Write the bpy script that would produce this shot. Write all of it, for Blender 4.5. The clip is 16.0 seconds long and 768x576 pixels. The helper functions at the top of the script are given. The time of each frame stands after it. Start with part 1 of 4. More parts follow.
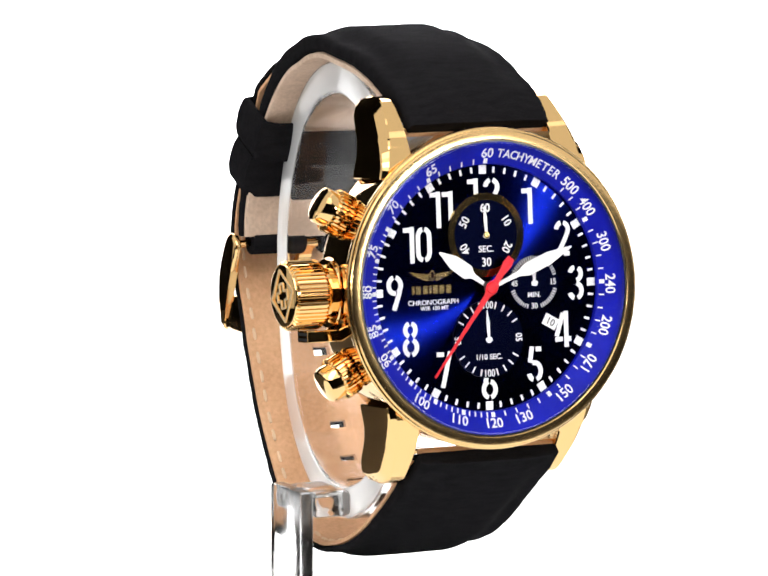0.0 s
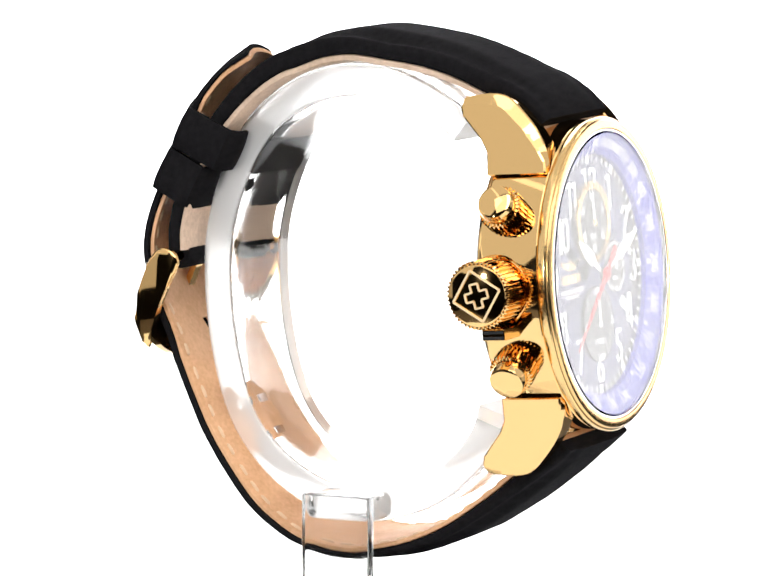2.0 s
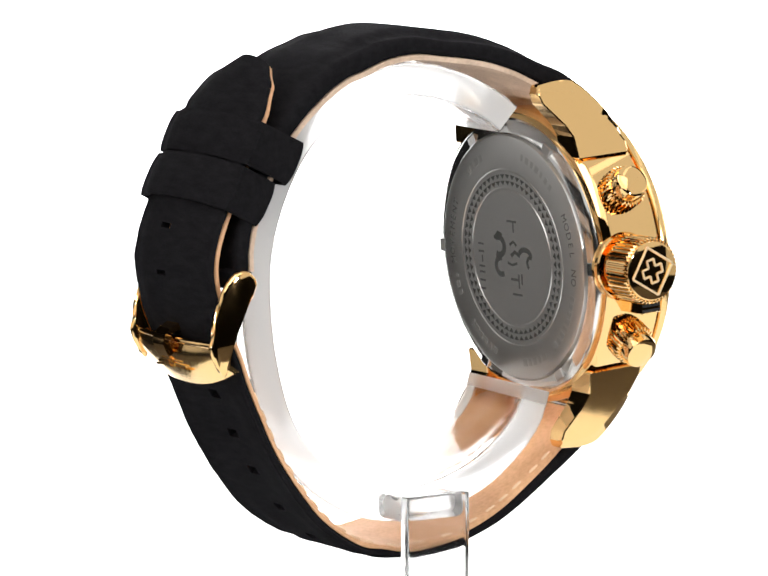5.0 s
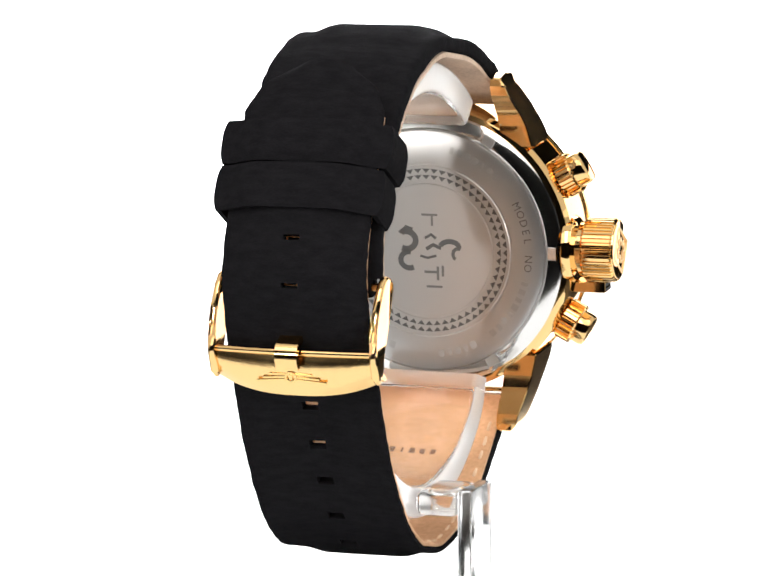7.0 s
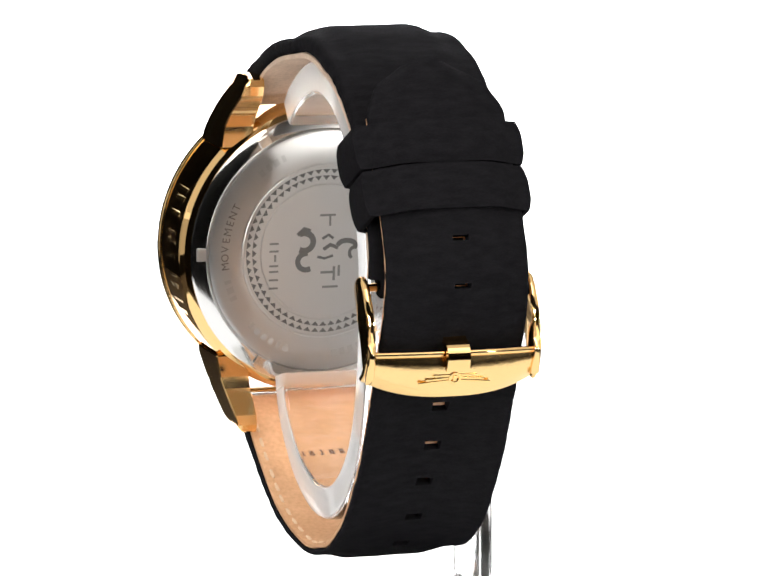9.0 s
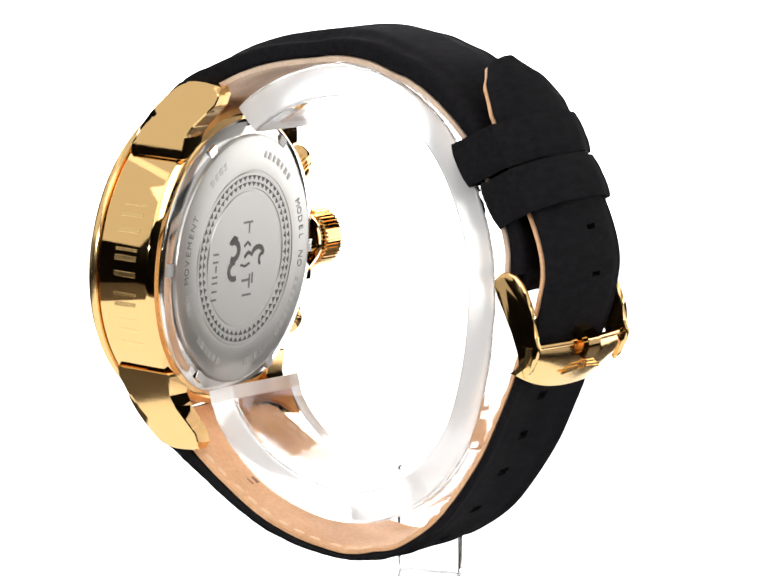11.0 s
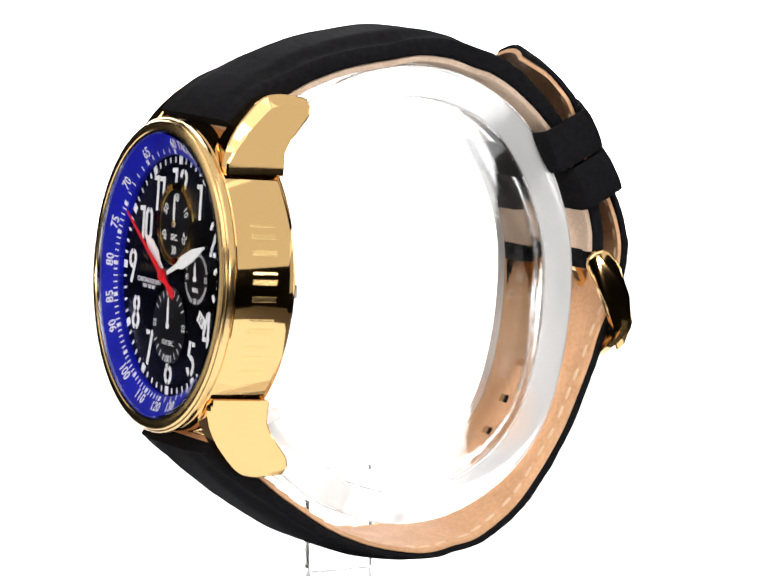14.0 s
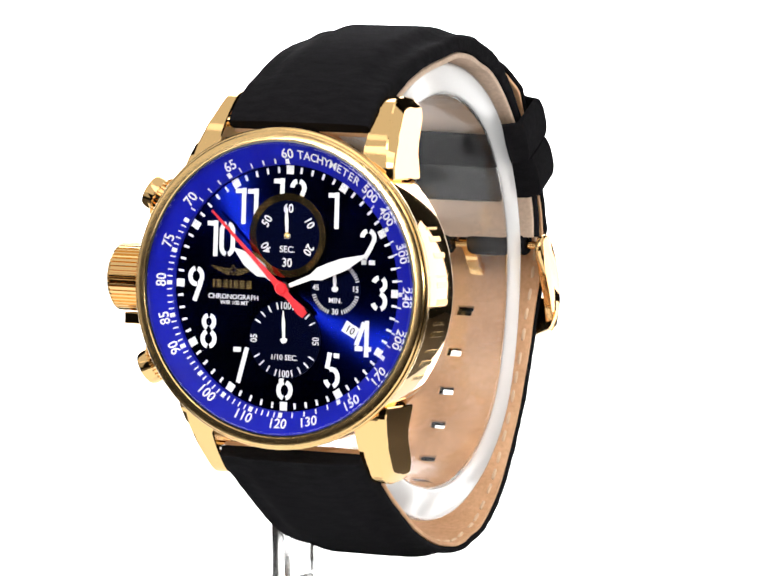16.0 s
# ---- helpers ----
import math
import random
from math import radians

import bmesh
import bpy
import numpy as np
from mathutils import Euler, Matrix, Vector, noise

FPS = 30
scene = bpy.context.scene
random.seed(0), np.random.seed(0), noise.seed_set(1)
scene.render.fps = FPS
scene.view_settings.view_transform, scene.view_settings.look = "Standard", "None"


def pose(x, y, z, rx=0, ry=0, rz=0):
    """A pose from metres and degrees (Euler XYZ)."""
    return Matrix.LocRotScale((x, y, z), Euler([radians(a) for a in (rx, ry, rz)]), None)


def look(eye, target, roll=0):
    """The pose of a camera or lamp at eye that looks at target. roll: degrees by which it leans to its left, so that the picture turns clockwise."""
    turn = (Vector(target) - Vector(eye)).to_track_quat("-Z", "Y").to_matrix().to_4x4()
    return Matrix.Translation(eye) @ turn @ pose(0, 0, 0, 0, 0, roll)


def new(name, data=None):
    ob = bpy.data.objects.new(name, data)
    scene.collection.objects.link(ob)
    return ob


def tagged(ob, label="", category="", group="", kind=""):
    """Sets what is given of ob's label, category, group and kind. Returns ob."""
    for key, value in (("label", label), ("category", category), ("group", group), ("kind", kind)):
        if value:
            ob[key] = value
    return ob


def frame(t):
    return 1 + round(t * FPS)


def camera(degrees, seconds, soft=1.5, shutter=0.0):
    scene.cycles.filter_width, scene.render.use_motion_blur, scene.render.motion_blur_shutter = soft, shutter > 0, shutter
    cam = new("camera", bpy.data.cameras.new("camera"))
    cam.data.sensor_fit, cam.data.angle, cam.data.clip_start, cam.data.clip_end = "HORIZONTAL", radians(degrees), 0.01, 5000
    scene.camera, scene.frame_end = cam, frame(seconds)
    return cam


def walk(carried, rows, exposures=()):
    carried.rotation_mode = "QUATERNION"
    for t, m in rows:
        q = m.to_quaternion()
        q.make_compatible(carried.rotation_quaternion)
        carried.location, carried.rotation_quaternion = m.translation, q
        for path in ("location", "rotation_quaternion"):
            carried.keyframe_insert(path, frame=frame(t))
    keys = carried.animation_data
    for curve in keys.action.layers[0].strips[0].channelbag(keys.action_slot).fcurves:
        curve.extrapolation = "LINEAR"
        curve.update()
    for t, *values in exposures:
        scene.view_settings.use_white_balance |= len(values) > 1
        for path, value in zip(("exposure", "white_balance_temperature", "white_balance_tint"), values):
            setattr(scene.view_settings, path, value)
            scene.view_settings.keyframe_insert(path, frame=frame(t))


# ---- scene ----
MM = 0.001
# The camera stands still; a turntable carries the stand and the watch.
cam = camera(9.25, 16.0, soft=1.7)
EYE = (0.0, -0.70775, 0.08675)
SIGHT = (EYE[0] + 0.00053, EYE[1] + 0.99251, EYE[2] - 0.12214)
walk(cam, [(0.0, look(EYE, SIGHT, 0.0)), (16.0, look(EYE, SIGHT, 0.0))])

# ---- light ----
world = bpy.data.worlds.new("studio_air")
world.use_nodes = True
world.node_tree.nodes["Background"].inputs[0].default_value = (0.030, 0.026, 0.022, 1)
world.node_tree.nodes["Background"].inputs[1].default_value = 1.0
scene.world = world


def softbox(name, eye, target, sx, sy, radiance, colour=(1, 0.985, 0.96)):
    lamp = bpy.data.lights.new(name, "AREA")
    lamp.shape, lamp.size, lamp.size_y = "RECTANGLE", sx, sy
    lamp.energy, lamp.color = radiance * math.pi * sx * sy, colour
    ob = new(name, lamp)
    ob.matrix_world = look(eye, target)
    return tagged(ob, kind="structure")


softbox("softbox_front", (0, -0.57, 0.60), (0, 0, 0.0), 1.3, 0.62, 1.6)
softbox("softbox_front_middle", (0, -0.555, 0.585), (0, 0, 0.0), 0.26, 0.62, 3.0)
softbox("softbox_side_right", (0.625, -0.09, 0.44), (0, 0, 0.0), 0.95, 0.74, 0.75)
softbox("softbox_side_left", (-0.625, -0.09, 0.44), (0, 0, 0.0), 0.95, 0.74, 0.75)
softbox("softbox_top", (0, 0.10, 0.85), (0, 0, 0), 1.1, 0.9, 0.75)
softbox("key_lamp_right", (0.556, -0.56, 0.115), (0, 0, 0.0), 0.026, 0.026, 720.0)
softbox("key_lamp_left", (-0.522, -0.592, 0.115), (0, 0, 0.0), 0.026, 0.026, 720.0)
softbox("softbox_strip_right", (0.475, 0.36, 0.02), (0, 0, 0.0), 0.29, 0.26, 3.0)
softbox("softbox_low_right", (0.605, 0.11, 0.02), (0, 0, 0.0), 0.40, 0.24, 0.55)
softbox("softbox_low_left", (-0.615, -0.07, 0.02), (0, 0, 0.0), 0.36, 0.24, 0.48)
softbox("softbox_strip_left", (-0.52, 0.20, 0.02), (0, 0, 0.0), 0.14, 0.26, 0.55)


# ---- materials ----
def material(name, colour, rough=0.5, metal=0.0, **more):
    m = bpy.data.materials.new(name)
    m.use_nodes = True
    b = m.node_tree.nodes["Principled BSDF"]
    b.inputs["Base Color"].default_value = (*colour, 1)
    b.inputs["Roughness"].default_value = rough
    b.inputs["Metallic"].default_value = metal
    for k, v in more.items():
        b.inputs[k.replace("_", " ")].default_value = v
    return m


def grain(m, scale, bump, distance, colour_lo=None, colour_hi=None, big=0.0, rough=None, stretch=(1, 1, 1)):
    """Fine relief, and a colour that wanders at a fine and a broad scale."""
    nt = m.node_tree
    b = nt.nodes["Principled BSDF"]
    co = nt.nodes.new("ShaderNodeTexCoord")
    mp = nt.nodes.new("ShaderNodeMapping")
    mp.inputs["Scale"].default_value = stretch
    nt.links.new(co.outputs["Object"], mp.inputs[0])
    n = nt.nodes.new("ShaderNodeTexNoise")
    n.inputs["Scale"].default_value, n.inputs["Detail"].default_value = scale, 5
    nt.links.new(mp.outputs[0], n.inputs["Vector"])
    if bump:
        bp = nt.nodes.new("ShaderNodeBump")
        bp.inputs["Strength"].default_value, bp.inputs["Distance"].default_value = bump, distance
        nt.links.new(n.outputs[0], bp.inputs["Height"])
        nt.links.new(bp.outputs[0], b.inputs["Normal"])
    if colour_lo:
        n2 = nt.nodes.new("ShaderNodeTexNoise")
        n2.inputs["Scale"].default_value, n2.inputs["Detail"].default_value = big or scale / 12, 3
        nt.links.new(mp.outputs[0], n2.inputs["Vector"])
        mx = nt.nodes.new("ShaderNodeMath")
        mx.operation = "MULTIPLY_ADD"
        mx.inputs[1].default_value = 0.45
        nt.links.new(n.outputs[0], mx.inputs[0])
        ml = nt.nodes.new("ShaderNodeMath")
        ml.operation = "MULTIPLY"
        ml.inputs[1].default_value = 0.55
        nt.links.new(n2.outputs[0], ml.inputs[0])
        nt.links.new(ml.outputs[0], mx.inputs[2])
        ramp = nt.nodes.new("ShaderNodeValToRGB")
        ramp.color_ramp.elements[0].position, ramp.color_ramp.elements[1].position = 0.36, 0.64
        ramp.color_ramp.elements[0].color, ramp.color_ramp.elements[1].color = (*colour_lo, 1), (*colour_hi, 1)
        nt.links.new(mx.outputs[0], ramp.inputs[0])
        nt.links.new(ramp.outputs[0], b.inputs["Base Color"])
    if rough:
        mr = nt.nodes.new("ShaderNodeMapRange")
        mr.inputs[3].default_value, mr.inputs[4].default_value = rough
        nt.links.new(n.outputs[0], mr.inputs[0])
        nt.links.new(mr.outputs[0], b.inputs["Roughness"])
    return m


GOLD = grain(material("polished_gold_plate", (0.92, 0.60, 0.26), 0.07, 1.0), 900, 0.006, 0.0001, rough=(0.03, 0.07))
GOLD_BEZEL = grain(material("rubbed_gold_plate", (0.91, 0.61, 0.27), 0.16, 1.0), 2200, 0.15, 0.0001, rough=(0.11, 0.22))
GOLD_SATIN = grain(material("satin_gold_plate", (0.90, 0.62, 0.26), 0.28, 1.0), 2500, 0.08, 0.0001, rough=(0.13, 0.24), stretch=(1, 8, 1))
GOLD_PALE = material("pale_matt_gold", (0.95, 0.76, 0.48), 0.55, 1.0)
STEEL = grain(material("brushed_steel", (0.57, 0.56, 0.545), 0.38, 1.0), 1800, 0.08, 0.0001, rough=(0.27, 0.42), stretch=(1, 9, 1))
STEEL_BRIGHT = material("polished_steel", (0.78, 0.77, 0.75), 0.10, 1.0)
ENGRAVED = material("engraved_steel", (0.15, 0.148, 0.145), 0.55, 1.0)
ENGRAVED_SOFT = material("worn_engraved_steel", (0.22, 0.217, 0.212), 0.5, 1.0)
ENGRAVED_PALE = material("engraved_pale_steel", (0.50, 0.49, 0.475), 0.45, 1.0)
CLOTH = grain(material("black_woven_nylon", (0.010, 0.010, 0.012), 0.85), 2600, 0.35, 0.0002,
              (0.0088, 0.0085, 0.0097), (0.0136, 0.0130, 0.0146), big=420, stretch=(0.8, 2.6, 2.6))
CLOTH.node_tree.nodes["Principled BSDF"].inputs["Specular IOR Level"].default_value = 0.015
LEATHER = grain(material("tan_lining_leather", (0.66, 0.43, 0.28), 0.62), 1500, 0.25, 0.0002,
                (0.64, 0.34, 0.17), (0.83, 0.49, 0.27), big=110)
LEATHER_PALE = grain(material("pale_lining_suede", (0.66, 0.50, 0.37), 0.75), 1800, 0.35, 0.0002,
                     (0.55, 0.40, 0.29), (0.75, 0.57, 0.43), big=160)
STAMP = material("stamped_brown", (0.22, 0.10, 0.05), 0.6)
THREAD = grain(material("cream_thread", (0.84, 0.60, 0.39), 0.8), 6000, 0.4, 0.0001)
WHITE = material("white_lume_paint", (0.86, 0.86, 0.85), 0.45)
PRINT = material("white_dial_print", (0.80, 0.80, 0.82), 0.5)
PRINT_GOLD = material("gilt_dial_print", (0.72, 0.52, 0.22), 0.06, 1.0)
RIB_GOLD = material("gilt_ribs", (0.42, 0.28, 0.10), 0.06, 1.0)
GILT_EMBLEM = material("gilt_emblem_print", (0.60, 0.43, 0.18), 0.12, 1.0)
RED = material("red_lacquer", (0.66, 0.008, 0.016), 0.4, Specular_IOR_Level=0.2)
INK = material("date_ink", (0.02, 0.02, 0.02), 0.6)
SLOT_AND_HUB_BLACK = material("slot_shade_and_hub_black", (0.008, 0.008, 0.008), 0.6)
RING_BLUE = grain(material("blue_chapter_ring", (0.004, 0.010, 0.42), 0.42), 3000, 0.03, 0.0001,
                  (0.003, 0.005, 0.26), (0.004, 0.009, 0.36))
RING_BLUE.node_tree.nodes["Principled BSDF"].inputs["Specular IOR Level"].default_value = 0.15


def sunburst(name, colour, rough, aniso):
    """Metal brushed from the centre outwards: the light runs in rays round the object's z."""
    m = material(name, colour, rough, 1.0, Anisotropic=aniso)
    nt = m.node_tree
    tan = nt.nodes.new("ShaderNodeTangent")
    tan.direction_type, tan.axis = "RADIAL", "Z"
    nt.links.new(tan.outputs[0], nt.nodes["Principled BSDF"].inputs["Tangent"])
    return m


DIAL_BLUE = sunburst("navy_sunburst_dial", (0.0005, 0.0020, 0.05), 0.135, 1.0)
SUB_BLUE = material("navy_turned_subdial", (0.0005, 0.0009, 0.006), 0.30, 1.0)


def clear(name, ior, rough, bump=0.0, tint=1.0):
    m = material(name, (tint, tint, tint), rough, 0.0, IOR=ior, Transmission_Weight=1.0)
    if bump:
        grain(m, 700, bump, 0.0003)
    return m


def sawn(m, polished, frosted, milky):
    """Sawn edges, across the sheet's x, stay milky; the other faces are polished."""
    nt = m.node_tree
    co = nt.nodes.new("ShaderNodeTexCoord")
    sp = nt.nodes.new("ShaderNodeSeparateXYZ")
    ab = nt.nodes.new("ShaderNodeMath")
    ab.operation = "ABSOLUTE"
    mr = nt.nodes.new("ShaderNodeMapRange")
    mr.inputs[1].default_value, mr.inputs[2].default_value = 0.6, 0.95
    mr.inputs[3].default_value, mr.inputs[4].default_value = polished, frosted
    nt.links.new(co.outputs["Normal"], sp.inputs[0])
    nt.links.new(sp.outputs[0], ab.inputs[0])
    nt.links.new(ab.outputs[0], mr.inputs[0])
    nt.links.new(mr.outputs[0], nt.nodes["Principled BSDF"].inputs["Roughness"])
    # the saw marks scatter part of the light
    tr = nt.nodes.new("ShaderNodeMapRange")
    tr.inputs[1].default_value, tr.inputs[2].default_value = 0.6, 0.95
    tr.inputs[3].default_value, tr.inputs[4].default_value = 1.0, milky
    nt.links.new(ab.outputs[0], tr.inputs[0])
    nt.links.new(tr.outputs[0], nt.nodes["Principled BSDF"].inputs["Transmission Weight"])
    return m


CRYSTAL = clear("mineral_crystal", 1.45, 0.0)
ACRYLIC = clear("clear_acrylic", 1.49, 0.11, 0.08, 0.98)

ACRYLIC_RING = sawn(clear("sawn_clear_acrylic", 1.49, 0.04, 0.10, 0.96), 0.02, 0.24, 0.5)
ACRYLIC_FROST = clear("frosted_acrylic", 1.49, 0.55, 0.2, 0.95)

# Added emission keeps the sweep pure white; no lamp stands behind it.
SWEEP = bpy.data.materials.new("glowing_white_sweep")
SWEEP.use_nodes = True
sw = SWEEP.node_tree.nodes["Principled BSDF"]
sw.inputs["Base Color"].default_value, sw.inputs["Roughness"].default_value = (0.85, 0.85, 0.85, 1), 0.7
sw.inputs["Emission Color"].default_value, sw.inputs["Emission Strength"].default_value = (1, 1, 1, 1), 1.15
# The unseen floor paper gets a weaker added glow, mirrored in the gold.
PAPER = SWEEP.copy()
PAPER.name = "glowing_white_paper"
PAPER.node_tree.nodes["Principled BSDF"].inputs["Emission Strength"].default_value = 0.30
DARK_WALL = grain(material("dark_studio_paint", (0.02, 0.017, 0.014), 0.8), 30, 0.2, 0.002, (0.016, 0.0135, 0.011), (0.025, 0.021, 0.017))
DARK_WOOD = grain(material("dark_table_laminate", (0.06, 0.05, 0.045), 0.5), 60, 0.1, 0.001, (0.045, 0.038, 0.034), (0.07, 0.06, 0.05), stretch=(1, 12, 1))


# ---- mesh tools (millimetres) ----
def part(name, bm, mat, parent=None, label="", m=None, smooth=None, flat=0.0):
    bmesh.ops.recalc_face_normals(bm, faces=bm.faces)
    bmesh.ops.scale(bm, vec=(MM, MM, MM), verts=bm.verts)
    me = bpy.data.meshes.new(name)
    if smooth is not None:
        for f in bm.faces:
            f.smooth = not (flat and f.calc_area() > flat * MM * MM)
        for e in bm.edges:
            e.smooth = e.is_manifold and e.calc_face_angle(0) < radians(smooth)
    bm.to_mesh(me)
    bm.free()
    me.materials.append(mat)
    ob = new(name, me)
    if parent:
        ob.parent = parent
    if m is not None:
        ob.matrix_local = m
    return tagged(ob, label=label)


def lathe(profile, n=96, closed=False):
    """Profile of (radius, z) turned round z."""
    bm = bmesh.new()
    rings = []
    for r, z in profile:
        if r < 1e-6:
            rings.append([bm.verts.new((0, 0, z))])
        else:
            rings.append([bm.verts.new((r * math.cos(2 * math.pi * k / n), r * math.sin(2 * math.pi * k / n), z)) for k in range(n)])
    pairs = list(zip(rings, rings[1:])) + ([(rings[-1], rings[0])] if closed else [])
    for a, b in pairs:
        for k in range(n):
            j = (k + 1) % n
            vs = [a[k % len(a)], a[j % len(a)], b[j % len(b)], b[k % len(b)]]
            vs = [v for i, v in enumerate(vs) if v not in vs[:i]]
            if len(vs) > 2:
                bm.faces.new(vs)
    return bm


def prism(pts, z0, z1, bevel=0.0, segments=2, bm=None):
    """An outline (x, y) raised from z0 to z1."""
    bm = bm or bmesh.new()
    lo = [bm.verts.new((x, y, z0)) for x, y in pts]
    hi = [bm.verts.new((x, y, z1)) for x, y in pts]
    faces = [bm.faces.new(lo[::-1]), bm.faces.new(hi)]
    for i in range(len(pts)):
        j = (i + 1) % len(pts)
        faces.append(bm.faces.new((lo[i], lo[j], hi[j], hi[i])))
    if bevel:
        es = {e for f in faces for e in f.edges}
        bmesh.ops.bevel(bm, geom=list(es), offset=bevel, segments=segments, affect="EDGES", profile=0.5)
    return bm


def box(x0, x1, y0, y1, z0, z1, bevel=0.0, segments=2, bm=None):
    return prism([(x0, y0), (x1, y0), (x1, y1), (x0, y1)], z0, z1, bevel, segments, bm)


def moved(bm, m):
    bmesh.ops.transform(bm, matrix=m, verts=bm.verts)
    return bm


def stroke(bm, pts, w, z0, z1):
    """A band of width w along a line of points."""
    left, right = [], []
    for i, p in enumerate(pts):
        a = Vector(pts[max(i - 1, 0)])
        b = Vector(pts[min(i + 1, len(pts) - 1)])
        d = (b - a).normalized()
        nrm = Vector((-d.y, d.x)) * w / 2
        left.append(Vector(p) + nrm)
        right.append(Vector(p) - nrm)
    prism([tuple(v) for v in left + right[::-1]][::-1], z0, z1, bm=bm)


def arc(cx, cy, rx, ry, a0, a1, n=10):
    return [(cx + rx * math.cos(radians(a0 + (a1 - a0) * k / n)), cy + ry * math.sin(radians(a0 + (a1 - a0) * k / n))) for k in range(n + 1)]


def letters(s, height, z=0.0, weight=0.0, squeeze=1.0, tall=None):
    """Built-in lettering as flat solid mesh, centred, with capitals of that height."""
    cu = bpy.data.curves.new("lettering", "FONT")
    cu.body, cu.extrude, cu.offset, cu.resolution_u = s, 0.02, weight, 3
    cu.align_x = "CENTER"
    ob = bpy.data.objects.new("lettering", cu)
    scene.collection.objects.link(ob)
    me = bpy.data.meshes.new_from_object(ob)
    bm = bmesh.new()
    bm.from_mesh(me)
    bpy.data.objects.remove(ob)
    bpy.data.meshes.remove(me)
    ys = [v.co.y for v in bm.verts]
    k = height / (max(ys) - min(ys))
    mid = (max(ys) + min(ys)) / 2
    for v in bm.verts:
        v.co = Vector((v.co.x * k * squeeze, (v.co.y - mid) * k, z + v.co.z * 1.0))
    return bm


def smooth_path(pts, n, lift=0.0):
    """A rounded line through points, resampled to n even steps."""
    p = [Vector((q[0], q[1] + lift)) for q in pts]
    p = [2 * p[0] - p[1]] + p + [2 * p[-1] - p[-2]]
    dense = []
    for i in range(1, len(p) - 2):
        for k in range(12):
            t = k / 12
            a, b, c, d = p[i - 1], p[i], p[i + 1], p[i + 2]
            dense.append(0.5 * (2 * b + (c - a) * t + (2 * a - 5 * b + 4 * c - d) * t * t + (3 * b - a - 3 * c + d) * t ** 3))
    dense.append(p[-2])
    s = [0.0]
    for a, b in zip(dense, dense[1:]):
        s.append(s[-1] + (b - a).length)
    out = []
    j = 0
    for k in range(n):
        goal = s[-1] * k / (n - 1)
        while j < len(s) - 2 and s[j + 1] < goal:
            j += 1
        f = (goal - s[j]) / max(s[j + 1] - s[j], 1e-9)
        out.append(dense[j].lerp(dense[j + 1], min(max(f, 0), 1)))
    return out, s[-1]


# ---- the studio ----
def sweep():
    """White paper with glow added: a tongue under the stand that widens backwards and turns up."""
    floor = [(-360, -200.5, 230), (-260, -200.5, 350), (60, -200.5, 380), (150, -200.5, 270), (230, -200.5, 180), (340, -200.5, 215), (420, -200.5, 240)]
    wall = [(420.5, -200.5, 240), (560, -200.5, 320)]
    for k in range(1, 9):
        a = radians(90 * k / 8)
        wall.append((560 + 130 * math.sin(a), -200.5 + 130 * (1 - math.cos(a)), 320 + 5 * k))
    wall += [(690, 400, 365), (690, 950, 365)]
    for nm, prof, mat, label in (("paper_floor", floor, PAPER, "white paper with added glow on the table under the turntable"), ("backdrop", wall, SWEEP, "seamless white paper sweep behind the stand, with added glow")):
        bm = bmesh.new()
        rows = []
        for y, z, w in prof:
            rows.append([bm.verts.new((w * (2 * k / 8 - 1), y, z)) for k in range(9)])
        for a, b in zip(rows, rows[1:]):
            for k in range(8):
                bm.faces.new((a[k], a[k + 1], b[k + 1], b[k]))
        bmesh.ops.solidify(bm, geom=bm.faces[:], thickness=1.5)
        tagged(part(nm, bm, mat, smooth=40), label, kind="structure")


def studio():
    t = part("table", box(-600, 600, -400, 800, -230, -202.4, 3), DARK_WOOD)
    tagged(t, "dark laminate tabletop under the white paper sweep", "table", kind="structure")
    leg = box(-30, 30, -30, 30, -750, -230, 3)
    first = part("table_leg", leg, DARK_WOOD, t)
    first.location = (-0.54, -0.34, 0)
    for x, y in ((0.54, -0.34), (-0.54, 0.74), (0.54, 0.74)):
        o = new("table_leg", first.data)
        o.parent, o.location = t, (x, y, 0)
    for nm, b in (("floor", (-2100, 2100, -2300, 1700, -800, -750)), ("ceiling", (-2100, 2100, -2300, 1700, 1600, 1650)),
                  ("wall_north", (-2100, 2100, 1650, 1700, -750, 1600)), ("wall_south", (-2100, 2100, -2300, -2250, -750, 1600)),
                  ("wall_east", (2050, 2100, -2250, 1650, -750, 1600)), ("wall_west", (-2100, -2050, -2250, 1650, -750, 1600))):
        tagged(part(nm, box(*b), DARK_WALL), "plain dark painted studio surface", kind="structure")


def turntable():
    """A slim white pedestal on a round foot, which turns the stand."""
    prof = [(0, -50.42), (23.4, -50.42), (24, -51), (24, -56), (23, -57), (9, -58), (8, -60), (8, -180), (10, -186), (58, -190), (60, -192), (60, -200.4), (0, -200.4)]
    t = tagged(new("turntable"), "white motorised turntable pedestal under the acrylic stand", "turntable")
    part("platter", lathe(prof[:5] + [(0, -57)], 64), WHITE, t, "", None, 35)
    part("column", lathe([(0, -57.02)] + prof[5:8] + [(0, -180)], 40), WHITE, t, "", None, 35)
    part("foot", lathe([(0, -180.02)] + prof[8:], 64), WHITE, t, "", None, 35)
    return t


sweep()
studio()
TURNTABLE = turntable()

